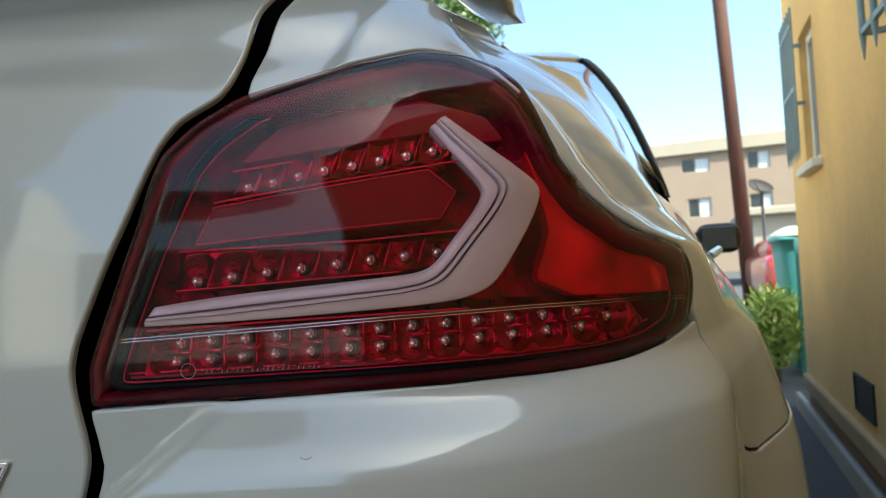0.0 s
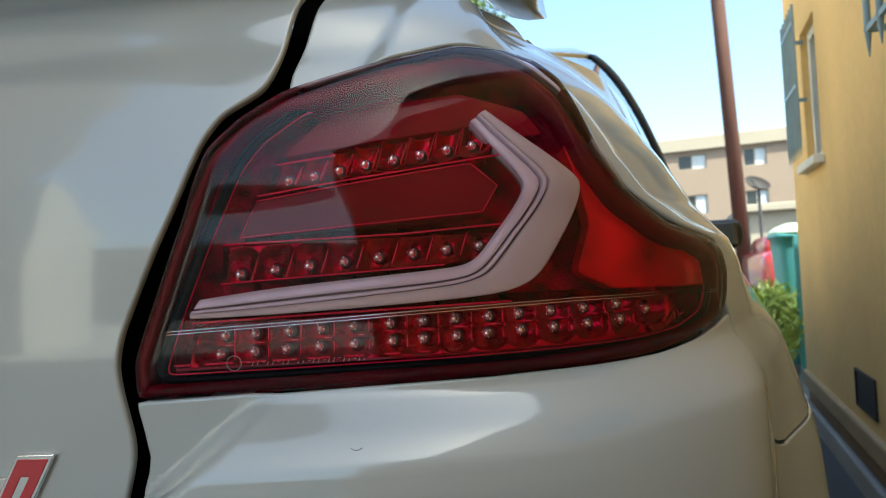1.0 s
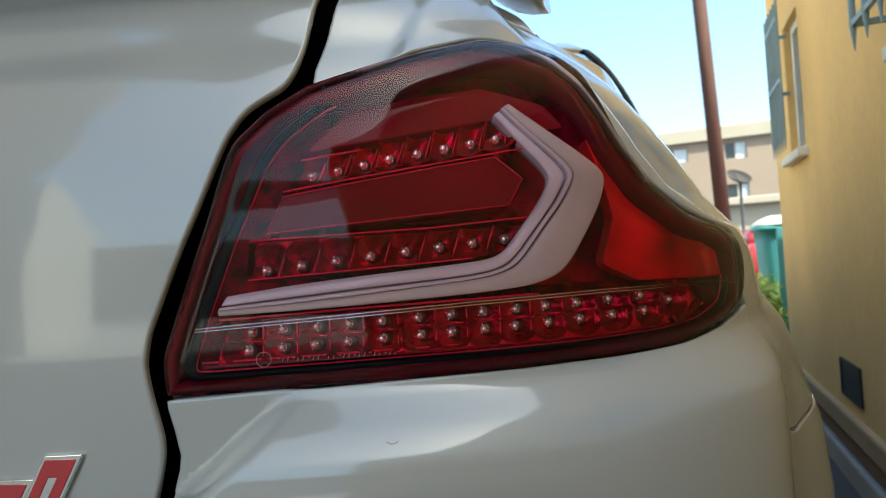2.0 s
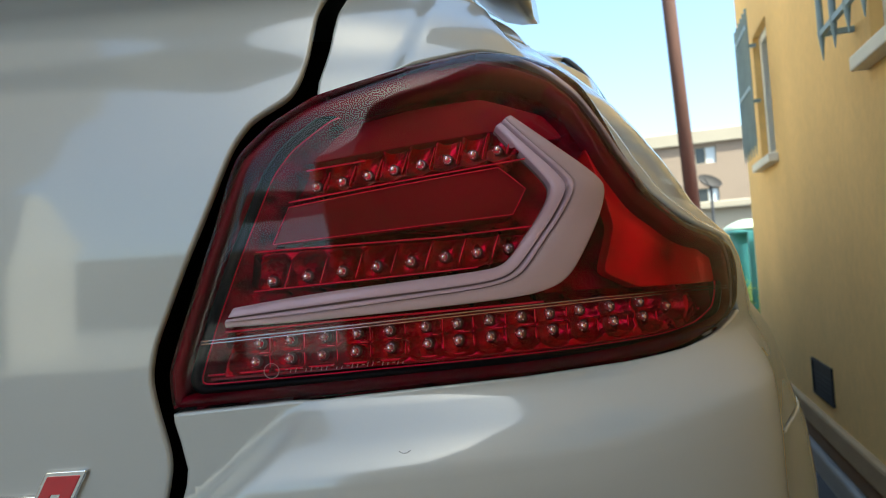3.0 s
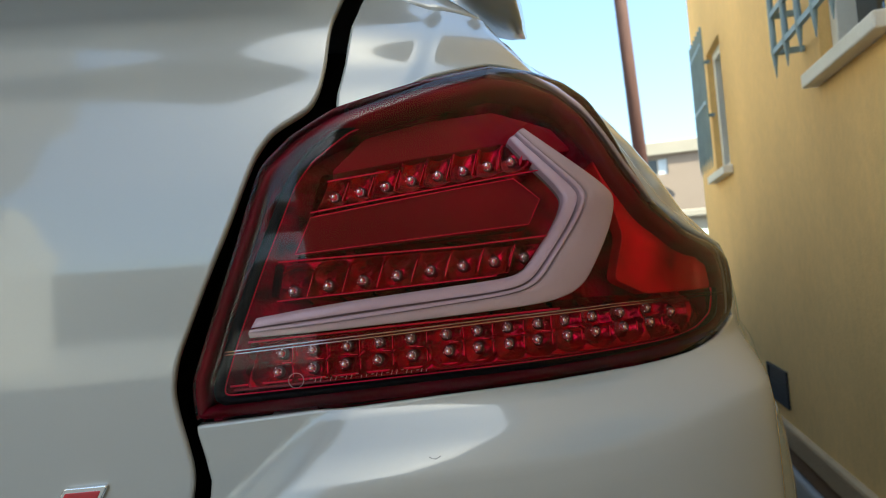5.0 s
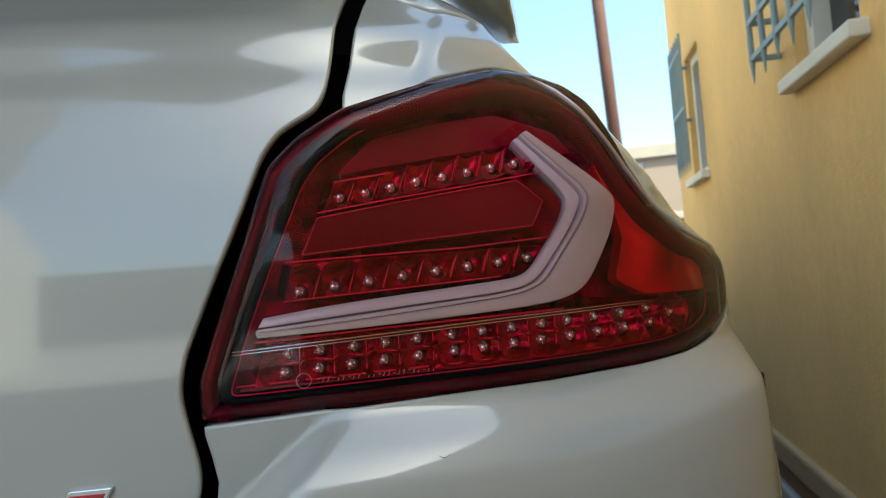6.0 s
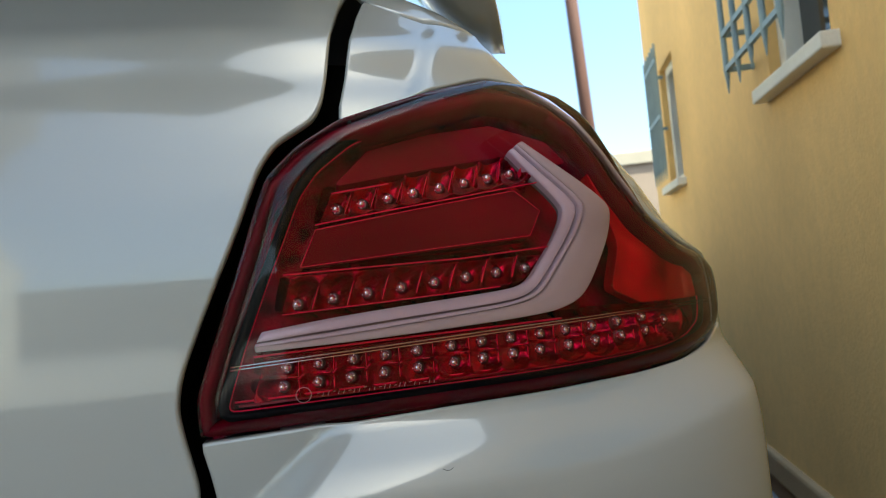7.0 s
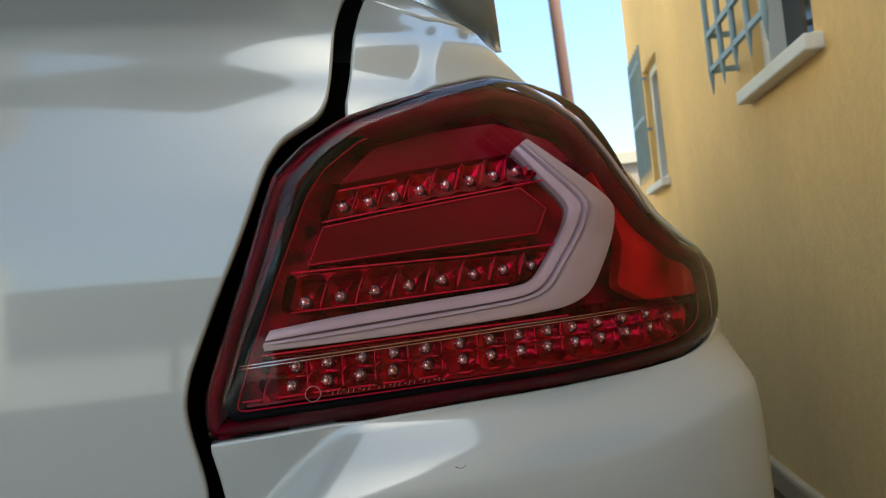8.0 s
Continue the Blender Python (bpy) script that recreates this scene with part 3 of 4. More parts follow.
part("boot_deck", sheet("boot_deck", deck, 0.0, 1.0, -1, 1, 10, 40, M_PAINT), None, car)
for shape in (shoulder, shoulder_left):
    part("boot_shoulder", sheet("boot_shoulder", shape, 0.0, 1.0, 0.0, 1.0, 40, 10, M_PAINT), None, car)
part("bonnet", sheet("bonnet", bonnet, 0.0, 1.0, -1, 1, 24, 24, M_PAINT), None, car)
bm = box(bmesh.new(), CX - 0.80, CX + 0.80, 0.42, 4.4, 0.16, 0.80, 0.05)
part("underbody", bm, M_BLACK, car)


def wheel(x, y, out):
    bm = bmesh.new()
    prof = [(0.235, -0.10), (0.30, -0.115), (0.325, -0.09), (0.33, 0), (0.325, 0.09), (0.30, 0.115), (0.235, 0.10)]
    rings = []
    for k in range(40):
        a = 2 * math.pi * k / 40
        rings.append([bm.verts.new((x + t, y + r * math.cos(a), 0.332 + r * math.sin(a))) for r, t in prof])
    for k in range(40):
        p, q = rings[k], rings[(k + 1) % 40]
        for j in range(len(prof)):
            bm.faces.new((p[j], q[j], q[(j + 1) % len(prof)], p[(j + 1) % len(prof)]))
    tyre = part("wheel", bm, M_RUBBER, car, "black rubber tyre on a dark alloy rim", True)
    bm = bmesh.new()
    for k in range(10):
        a = 2 * math.pi * k / 10
        rod(bm, (x + out * 0.07, y + 0.03 * math.cos(a), 0.332 + 0.03 * math.sin(a)), (x + out * 0.085, y + 0.23 * math.cos(a), 0.332 + 0.23 * math.sin(a)), 0.022, 0.014, 8)
    rod(bm, (x + out * 0.04, y, 0.332), (x + out * 0.095, y, 0.332), 0.05, 0.04, 20)
    part("rim", bm, M_RIM, tyre, smooth=True)


for wy in (1.22, 3.87):
    wheel(CX + 0.765, wy, 1), wheel(CX - 0.765, wy, -1)
for sg in (1, -1):
    bm = box(bmesh.new(), -0.098, 0.098, -0.06, 0.09, -0.068, 0.068, 0.055, 6)
    bmesh.ops.transform(bm, matrix=Matrix.Translation((CX + sg * 0.975, 3.12, 0.985)), verts=bm.verts)
    mirror_body = part("wing_mirror", bm, M_BLACK, car, "black wing mirror housing", True)
    bm = rod(bmesh.new(), (CX + sg * 0.79, 3.17, 0.985), (CX + sg * 0.90, 3.13, 0.99), 0.03, 0.025)
    part("mirror_arm", bm, M_BLACK, mirror_body)
    bm = box(bmesh.new(), CX + sg * 0.975 - 0.07, CX + sg * 0.975 + 0.07, 3.057, 3.064, 0.935, 1.035, 0.002)
    part("mirror_glass", bm, M_GLASS, mirror_body)

# rear wing
def loft(rings, material, name):
    """Skin through closed rings of equal length, ends capped."""
    n = len(rings[0])
    f = [(i * n + j, i * n + (j + 1) % n, (i + 1) * n + (j + 1) % n, (i + 1) * n + j) for i in range(len(rings) - 1) for j in range(n)]
    f += [tuple(reversed(range(n))), tuple(range((len(rings) - 1) * n, len(rings) * n))]
    return mesh_of(name, [q for r in rings for q in r], f, material)


def oval(x0, x1, y0, y1, z, n=20, k=3.5):
    out = []
    for a in np.linspace(0, 2 * math.pi, n, endpoint=False):
        c, s = math.cos(a), math.sin(a)
        out.append(((x0 + x1) / 2 + (x1 - x0) / 2 * math.copysign(abs(c) ** (2 / k), c), (y0 + y1) / 2 + (y1 - y0) / 2 * math.copysign(abs(s) ** (2 / k), s), z))
    return out


WING = [(-0.11, -0.006), (0.04, 0.019), (0.14, 0.034), (0.26, 0.036), (0.36, 0.022), (0.42, 0.004), (0.35, -0.006), (0.17, -0.012)]
rings = []
for a in np.linspace(-1, 1, 81):
    k = float(ease((abs(a) - 0.70) / 0.30))  # the ends turn down to the body and narrow
    rings.append([(CX + a * 0.70, 0.29 + 0.33 * k + b * (1 - (0.76 if b > 0 else 0.10) * k), 1.325 - 0.158 * k + c * (1 - 0.3 * k) + 0.02 * (1 - a * a)) for b, c in WING])
rear_wing = part("rear_wing", loft(rings, M_PAINT, "rear_wing"), None, car, "white rear wing with turned down ends")
for sg in (1, -1):
    v, f = sweep([(CX + sg * (0.60 + 0.03 * math.cos(t)), 0.53 + 0.05 * math.sin(t), 1.243 - 0.02 * math.cos(t)) for t in np.linspace(0, 2 * math.pi, 21)], 0.0012)
    part("cover_seam", mesh_of("cover_seam", v, f, M_GREY), None, rear_wing, "fine seam of a cover on the wing's underside")

# ---- tail light: housing, bezel, reflectors, lamps, light guide, lens ----
LENS = np.array(LENS)


def grown(poly, d):
    """Outline moved outwards by d (inwards: minus)."""
    p = np.array(poly, float)
    t = np.roll(p, -1, axis=0) - np.roll(p, 1, axis=0)
    n = np.stack([t[:, 1], -t[:, 0]], 1)
    return p + d * n / np.linalg.norm(n, axis=1)[:, None]


def ribbon(shape, outer, inner, name, material, lift):
    """Flat band between two outlines of equal length on a surface."""
    a, b = np.array(outer), np.array(inner)
    rows = []
    for t, l in ((0, lift - 0.006), (0.0, lift), (0.5, lift + 0.0008), (1.0, lift), (1.0, lift - 0.012)):
        q = a * (1 - t) + b * t
        rows.append(shape(q[:, 0], q[:, 1]) + facing(shape, q[:, 0], q[:, 1]) * l)
    n, k = len(a), len(rows)
    f = [(i * n + j, i * n + (j + 1) % n, (i + 1) * n + (j + 1) % n, (i + 1) * n + j) for i in range(k - 1) for j in range(n)]
    return mesh_of(name, np.concatenate(rows), f, material)


def on(shape, pts, lift=0.0):
    p = np.array(pts, float)
    return shape(p[:, 0], p[:, 1]) + facing(shape, p[:, 0], p[:, 1]) * lift


def dense(pts, step=0.006, closed=False):
    p = [np.array(q, float) for q in pts]
    if closed:
        p.append(p[0])
    out = []
    for a, b in zip(p, p[1:]):
        n = max(1, int(np.linalg.norm(b - a) / step))
        out += [a + (b - a) * i / n for i in range(n)]
    if not closed:
        out.append(p[-1])
    return np.array(out)


def line_bar(name, pts, depth, r, material, parent, label=""):
    v, f = sweep(on(body, dense(pts), -depth), r)
    return part(name, mesh_of(name, v, f, material), None, parent, label)


lens_round = flow(LENS, 0.0035, True)
housing = part("tail_light", panel("tail_light", sunk(body, 0.037), rounded(LENS, 0.004, 3), M_REDBACK, 0.006, 0.006, 0.001, 0.01), None, car, "aftermarket red tail light with smoked border and clear lamp rows")
def crest(s, z):
    """Where the lens is fullest: its upper outer corner."""
    return np.exp(-((s - 0.815) / 0.045) ** 2 - ((z - 1.005) / 0.035) ** 2)


def crowned(s, z):
    """The lens stands fuller towards its upper edge."""
    s, z = np.broadcast_arrays(np.asarray(s, float), np.asarray(z, float))
    return body(s, z) + facing(body, s, z) * (0.0045 * ease((z - 0.92) / 0.05) + 0.0030 * crest(s, z))[..., None]


part("lens", panel("lens", crowned, lens_round, M_LENS, 0.0035, 0.0035, 0.001, 0.014, lift=0.0040, roll=0.0145, drop=lambda s, z: 0.0068 + 0.0040 * crest(s, z)), None, housing, "clear glossy outer lens")
outline = flow(LENS, 0.0035, True)
# the red border is narrow along the foot and the inner side, wide over the top and round the outer end
fl_w = np.clip((outline[:, 1] - 0.90) / 0.02, 0, 1) * np.clip((outline[:, 0] - 0.62) / 0.03, 0, 1)
fl_w = np.maximum(fl_w, np.clip((outline[:, 0] - 0.88) / 0.04, 0, 1) * np.clip((outline[:, 1] - 0.862) / 0.01, 0, 1))
flange_in = outline + (grown(outline, -0.010) - outline) * (0.62 + 0.75 * fl_w[:, None])
wall_rows = [on(body, grown(outline, g), -d) for g, d in ((-0.004, 0.005), (-0.005, 0.020), (-0.006, 0.040))]
nw = len(outline)
part("housing_wall", mesh_of("housing_wall", np.concatenate(wall_rows), [(i * nw + j, i * nw + (j + 1) % nw, (i + 1) * nw + (j + 1) % nw, (i + 1) * nw + j) for i in range(2) for j in range(nw)], M_REDBACK), None, housing, "dark red inner side of the housing")
part("flange", ribbon(body, grown(outline, -0.0005), flange_in, "flange", M_DEEP, -0.0045), None, housing, "deep red border of the lens")
BEZ = [(0.5550, 0.8440), (0.635, 0.845), (0.715, 0.8465), (0.780, 0.8480), (0.848, 0.850), (0.885, 0.8535), (0.916, 0.862), (0.930, 0.877), (0.929, 0.893), (0.907, 0.904), (0.874, 0.911), (0.846, 0.923), (0.825, 0.942), (0.811, 0.968),
       (0.807, 0.994), (0.799, 1.011), (0.785, 1.021), (0.741, 1.0315), (0.688, 1.0175), (0.639, 1.0020), (0.614, 0.982), (0.604, 0.9675), (0.589, 0.932), (0.566, 0.876)]
bez_in = flow(BEZ, 0.004, True)
# the smoked band runs along the foot and the inner side only
at = int(np.argmin(np.hypot(*(bez_in - np.array([0.65, 1.004])).T)))
bez_path = np.roll(bez_in, -at, axis=0)[:int(len(bez_in) * 0.62)]
rows = []
for g, l in ((0.0055, -0.013), (0.0055, -0.008), (0.0028, -0.0072), (0.0, -0.008), (0.0, -0.0125)):
    q = np.roll(grown(bez_in, g), -at, axis=0)[:len(bez_path)]
    rows.append(on(body, q, l))
nb = len(bez_path)
part("bezel", mesh_of("bezel", np.concatenate(rows), [(i * nb + j, i * nb + j + 1, (i + 1) * nb + j + 1, (i + 1) * nb + j) for i in range(4) for j in range(nb - 1)], M_BEZEL), None, housing, "smoked black inner bezel")
line_bar("edge_line", bez_path, 0.011, 0.0007, M_REDEDGE, housing, "bright red inner edge")
# lamp rows: s, z and depth behind the outer face
ROW_U = np.array([(a, np.interp(a, [0.625, 0.746], [0.9655, 0.983]), np.interp(a, [0.625, 0.642, 0.675, 0.746], [0.0325, 0.0300, 0.0245, 0.0200])) for a in np.interp(range(8), [0, 1, 3, 7], [0.6255, 0.642, 0.675, 0.746])])
ROW_L = np.array([(0.597 + 0.021 * k, 0.9013 + 0.00167 * k, 0.0232) for k in range(8)])
ROW_B1 = np.array([(a + 0.002, 0.8655 + 0.007 * (a - 0.59) / 0.24, 0.0168) for a in [0.587, 0.605, 0.625, 0.644, 0.663, 0.6845, 0.704, 0.7235, 0.744, 0.763, 0.784, 0.807, 0.833]] + [(0.857, 0.868, 0.0135)])
ROW_B2 = np.array([(a + 0.002, 0.8545 + 0.008 * (a - 0.59) / 0.24, 0.0168) for a in [0.584, 0.604, 0.623, 0.6425, 0.663, 0.6855, 0.704, 0.724, 0.743, 0.764, 0.7855, 0.809, 0.835]])


def cups(rows, half, rise, lean, below=0.0022):
    """Surface of a reflector tray: a hollow cell round each lamp, rising by rise to sharp ridges between the cells."""
    c = np.concatenate(rows)

    def shape(s, z):
        s, z = np.broadcast_arrays(np.asarray(s, float), np.asarray(z, float))
        u = ((s[..., None] - c[:, 0]) - lean * (z[..., None] - c[:, 1])) / half[0]
        w = (z[..., None] - c[:, 1]) / half[1]
        d = u * u + w * w
        k = d.argmin(-1)
        deep = c[k, 2] + below - rise * np.minimum(np.take_along_axis(d, k[..., None], -1)[..., 0], 1.6)
        return body(s, z) - facing(body, s, z) * deep[..., None]
    return shape


# inner red tiers
part("lower_reflector", panel("lower_reflector", cups((ROW_B1, ROW_B2), (0.0105, 0.0075), 0.0060, 0.0), rounded([(0.5700, 0.8482), (0.6990, 0.8495), (0.8009, 0.8510), (0.8621, 0.8535), (0.8824, 0.8625), (0.8722, 0.8750), (0.7979, 0.8771), (0.6480, 0.8735), (0.5785, 0.8718)], 0.002, 3), M_REDMET, 0.0016, 0.0016, 0.0005, 0.008), None, housing, "red metallised reflector tray")
part("middle_reflector", panel("middle_reflector", cups((ROW_L,), (0.0105, 0.0125), 0.0075, 0.45), rounded([(0.5888, 0.8972), (0.6531, 0.8993), (0.7214, 0.9024), (0.7418, 0.9051), (0.7571, 0.9214), (0.6990, 0.9193), (0.5950, 0.9172)], 0.002, 3), M_REDMET, 0.0016, 0.0016, 0.0005, 0.008), None, housing, "red metallised reflector tray")
part("upper_reflector", panel("upper_reflector", cups((ROW_U,), (0.0090, 0.0110), 0.0065, 0.4), rounded([(0.6150, 0.9535), (0.7520, 0.9735), (0.7660, 0.9800), (0.7540, 0.9925), (0.6990, 0.9850), (0.6230, 0.9760)], 0.002, 3), M_REDMET, 0.0016, 0.0016, 0.0005, 0.008), None, housing, "red metallised reflector tray")
part("centre_panel", panel("centre_panel", sunk(body, 0.0135), rounded([(0.6011, 0.9235), (0.7469, 0.9341), (0.7581, 0.9504), (0.7418, 0.9652), (0.6113, 0.9457)], 0.003, 3), M_REDPANEL, 0.006, 0.004, 0.001, 0.01), None, housing, "smooth dark red centre panel")
part("upper_panel", panel("upper_panel", sunk(body, 0.017), rounded([(0.6256, 0.9768), (0.6990, 0.9884), (0.7459, 0.9958), (0.7755, 0.9884), (0.8009, 0.9916), (0.7908, 1.0095), (0.7418, 1.0222), (0.6908, 1.0127), (0.6480, 0.9990)], 0.003, 3), M_REDPANEL, 0.006, 0.004, 0.001, 0.008), None, housing, "smooth dark red upper panel")
part("side_panel", panel("side_panel", sunk(body, 0.012), rounded([(0.8130, 0.9800), (0.8190, 0.9620), (0.8350, 0.9360), (0.8640, 0.9160), (0.9000, 0.9070), (0.9300, 0.8990), (0.9330, 0.8800), (0.8315, 0.8829), (0.8060, 0.8935), (0.8193, 0.9230), (0.8180, 0.9500)], 0.004, 3), M_REDSIDE, 0.006, 0.004, 0.001, 0.008), None, housing, "smooth red side panel")
for pts, d, r in (([(0.6011, 0.9235), (0.7469, 0.9341), (0.7581, 0.9504), (0.7418, 0.9652), (0.6113, 0.9457), (0.6011, 0.9235)], 0.0125, 0.0004),
                  ([(0.5909, 0.9193), (0.6990, 0.9214), (0.7653, 0.9262)], 0.0125, 0.0006), ([(0.5888, 0.8961), (0.6531, 0.8985), (0.7214, 0.9014)], 0.013, 0.0005),
                  ([(0.6113, 0.9488), (0.6990, 0.9615), (0.7683, 0.9726)], 0.013, 0.0005), ([(0.6225, 0.9689), (0.6582, 0.9742)], 0.013, 0.0006),
                  ([(0.5593, 0.8490), (0.6990, 0.8505), (0.8009, 0.8520), (0.8621, 0.8545), (0.8977, 0.8625)], 0.013, 0.0006), ([(0.5715, 0.8740), (0.6480, 0.8761), (0.7602, 0.8782)], 0.011, 0.0007),
                  ([(0.8335, 0.9842), (0.8397, 0.9547), (0.8682, 0.9283)], 0.006, 0.0004), ([(0.8468, 0.8585), (0.8702, 0.8635), (0.8814, 0.8725)], 0.012, 0.0005)):
    line_bar("edge_line", pts, d, r, M_REDEDGE, housing)
# twin chrome hairlines above the lower lamps
for dz in (0.0, 0.0017):
    line_bar("chrome_line", [(0.560, 0.8685 + dz), (0.648, 0.8715 + dz), (0.718, 0.8742 + dz), (0.797, 0.8762 + dz), (0.88, 0.8758 + dz), (0.929, 0.8735 + dz)], 0.0030, 0.0005, M_CHROME, housing, "fine chrome line")
# chevron light guide
GUIDE_OUT = [(0.755, 0.998), (0.782, 0.976), (0.809, 0.9555), (0.8145, 0.948), (0.807, 0.934), (0.790, 0.909), (0.778, 0.893), (0.768, 0.887), (0.753, 0.883), (0.730, 0.8812), (0.697, 0.8797), (0.659, 0.8782), (0.613, 0.877), (0.574, 0.8768)]
GUIDE_RIDGE = [(0.7505, 0.9965), (0.769, 0.9755), (0.788, 0.957), (0.7915, 0.950), (0.7835, 0.938), (0.766, 0.9185), (0.753, 0.9025), (0.745, 0.8945), (0.733, 0.8905), (0.718, 0.8885), (0.694, 0.8868), (0.659, 0.8842), (0.613, 0.8812), (0.573, 0.8798)]
GUIDE_STEP = [(0.7485, 0.9955), (0.765, 0.976), (0.783, 0.957), (0.787, 0.950), (0.779, 0.939), (0.763, 0.920), (0.750, 0.9045), (0.742, 0.897), (0.733, 0.8935), (0.718, 0.8915), (0.695, 0.890), (0.659, 0.888), (0.613, 0.8848), (0.574, 0.8820)]
GUIDE_IN = [(0.745, 0.9945), (0.758, 0.976), (0.773, 0.957), (0.7765, 0.950), (0.770, 0.940), (0.756, 0.923), (0.745, 0.9085), (0.738, 0.9025), (0.730, 0.900), (0.718, 0.8988), (0.695, 0.8972), (0.660, 0.895), (0.614, 0.8918), (0.577, 0.8875)]


def guide(name, a, b, material, la, lb, label, inset=0.04):
    """Raised bar between two open outlines; inset leaves a groove along the second."""
    def fine(p):
        p = np.array(p, float)
        t = np.linspace(0, len(p) - 1, 14 * (len(p) - 1) + 1)
        q = np.stack([np.interp(t, np.arange(len(p)), p[:, i]) for i in (0, 1)], 1)
        r = 14
        g = np.exp(-0.5 * (np.arange(-r, r + 1) / 5.0) ** 2)
        g /= g.sum()
        w = np.concatenate([2 * q[0] - q[r:0:-1], q, 2 * q[-1] - q[-2:-r - 2:-1]])
        return np.stack([np.convolve(w[:, i], g, "valid") for i in (0, 1)], 1)
    a, b = fine(a), fine(b)
    rows = []
    for t, l in ((0, la - 0.005), (0, la - 0.0012), (0.02, la - 0.0004), (0.06, la), (0.35, la * 0.65 + lb * 0.35 + 0.0003), (0.65, la * 0.35 + lb * 0.65 + 0.0003), (0.97 - inset, lb), (1 - inset, lb - 0.0008), (1 - inset, lb - 0.005)):
        q = a * (1 - t) + b * t
        rows.append(body(q[:, 0], q[:, 1]) + facing(body, q[:, 0], q[:, 1]) * l)
    n = len(a)
    f = [(i * n + j, i * n + j + 1, (i + 1) * n + j + 1, (i + 1) * n + j) for i in range(len(rows) - 1) for j in range(n - 1)]
    f += [tuple(i * n for i in range(len(rows))), tuple(i * n + n - 1 for i in reversed(range(len(rows))))]
    return part(name, mesh_of(name, np.concatenate(rows), f, material), None, housing, label)


guide("guide_base", GUIDE_OUT, GUIDE_IN, M_GUIDEBASE, -0.0135, -0.0135, "grey base under the light guide", 0.02)
guide("light_guide", GUIDE_OUT, GUIDE_RIDGE, M_GUIDE, -0.0045, -0.0055, "frosted white chevron light guide", 0.05)
guide("light_guide_ridge", GUIDE_RIDGE, GUIDE_STEP, M_GUIDE2, -0.0060, -0.0075, "thin polished ridge of the light guide", 0.28)
guide("light_guide_step", GUIDE_STEP, GUIDE_IN, M_GUIDE2, -0.0085, -0.0105, "polished white inner step of the light guide", 0.0)


def lamp_mesh():
    """Round clear lamp dome with white tick glints on a dark collar, axis +z."""
    verts, faces, slots = [], [], []
    prof = [(0.0042, -0.004, 0), (0.0040, -0.0004, 0), (0.0029, -0.0006, 0), (0.0027, -0.0004, 1), (0.0027, 0.0012, 1), (0.0024, 0.0023, 1), (0.0017, 0.0031, 1), (0.0008, 0.0035, 1), (0.0002, 0.0036, 1)]
    n = 14
    for r, z, _ in prof:
        verts += [(r * math.cos(2 * math.pi * k / n), r * math.sin(2 * math.pi * k / n), z) for k in range(n)]
    for i in range(len(prof) - 1):
        for k in range(n):
            faces.append((i * n + k, i * n + (k + 1) % n, (i + 1) * n + (k + 1) % n, (i + 1) * n + k))
            slots.append(prof[i + 1][2])
    faces.append(tuple(range((len(prof) - 1) * n, len(prof) * n)))
    slots.append(1)
    # reflections at the dome's edge, put in as three white slivers
    for k in range(3):
        a = math.radians(35 + 130 * k)
        c, s = math.cos(a), math.sin(a)
        b = len(verts)
        for r, w in ((0.0020, 0.0004), (0.0033, 0.0003)):
            verts += [(r * c - w * s, r * s + w * c, 0.0012), (r * c + w * s, r * s - w * c, 0.0012), (r * c, r * s, 0.0038 - 0.9 * r)]
        faces += [(b, b + 1, b + 4, b + 3), (b + 1, b + 2, b + 5, b + 4), (b + 2, b, b + 3, b + 5), (b + 3, b + 4, b + 5)]
        slots += [2] * 4
    return mesh_of("led", verts, faces, [M_COLLAR, M_LED, M_GLINT], slots=slots)


LED = lamp_mesh()


for rowp in (ROW_U, ROW_L, ROW_B1, ROW_B2):
    for q in rowp:
        pos, nrm = on(body, [q[:2]], -q[2])[0], facing(body, np.array([q[0]]), np.array([q[1]]))[0]
        aim = (0.35 * nrm + 0.65 * np.array([-0.25, -0.96, 0.05]))
        ob = part("led", LED, None, housing, "small clear lamp dome")
        ob.matrix_basis = Matrix.Translation(pos) @ Vector(aim).to_track_quat("Z", "Y").to_matrix().to_4x4() @ Matrix.Rotation(9.7 * q[0] * 40, 4, "Z") @ Matrix.Scale(0.9, 4)


def fin(q0, q1, d0, d1, parent):
    """Thin upright reflector blade between two points, standing from depth d0 to d1."""
    p = np.array([q0, q1], float)
    a, b = on(body, p, -d0), on(body, p, -d1)
    t = np.cross(a[1] - a[0], b[0] - a[0])
    t = t / np.linalg.norm(t) * 0.00016
    v = [*(a + t), *(b + t), *(a - t), *(b - t)]
    f = [(0, 1, 3, 2), (4, 6, 7, 5), (0, 4, 5, 1), (2, 3, 7, 6), (0, 2, 6, 4), (1, 5, 7, 3)]
    part("reflector_fin", mesh_of("reflector_fin", v, f, M_REDEDGE, False), None, parent)


for q in ROW_L:
    fin(q[:2] + (0.0085, -0.0045), q[:2] + (0.0138, 0.0105), 0.0205, 0.0155, housing)
for q in ROW_U:
    fin(q[:2] + (0.0050, -0.0055), q[:2] + (0.0098, 0.0085), q[2] - 0.001, q[2] - 0.007, housing)
for a in ROW_B2:
    fin(a[:2] + (0.0092, -0.004), a[:2] + (0.0098, 0.0145), 0.0165, 0.0130, housing)
    fin(a[:2] + (0.0035, 0.0055), a[:2] + (0.0088, 0.0055), 0.0165, 0.0135, housing)
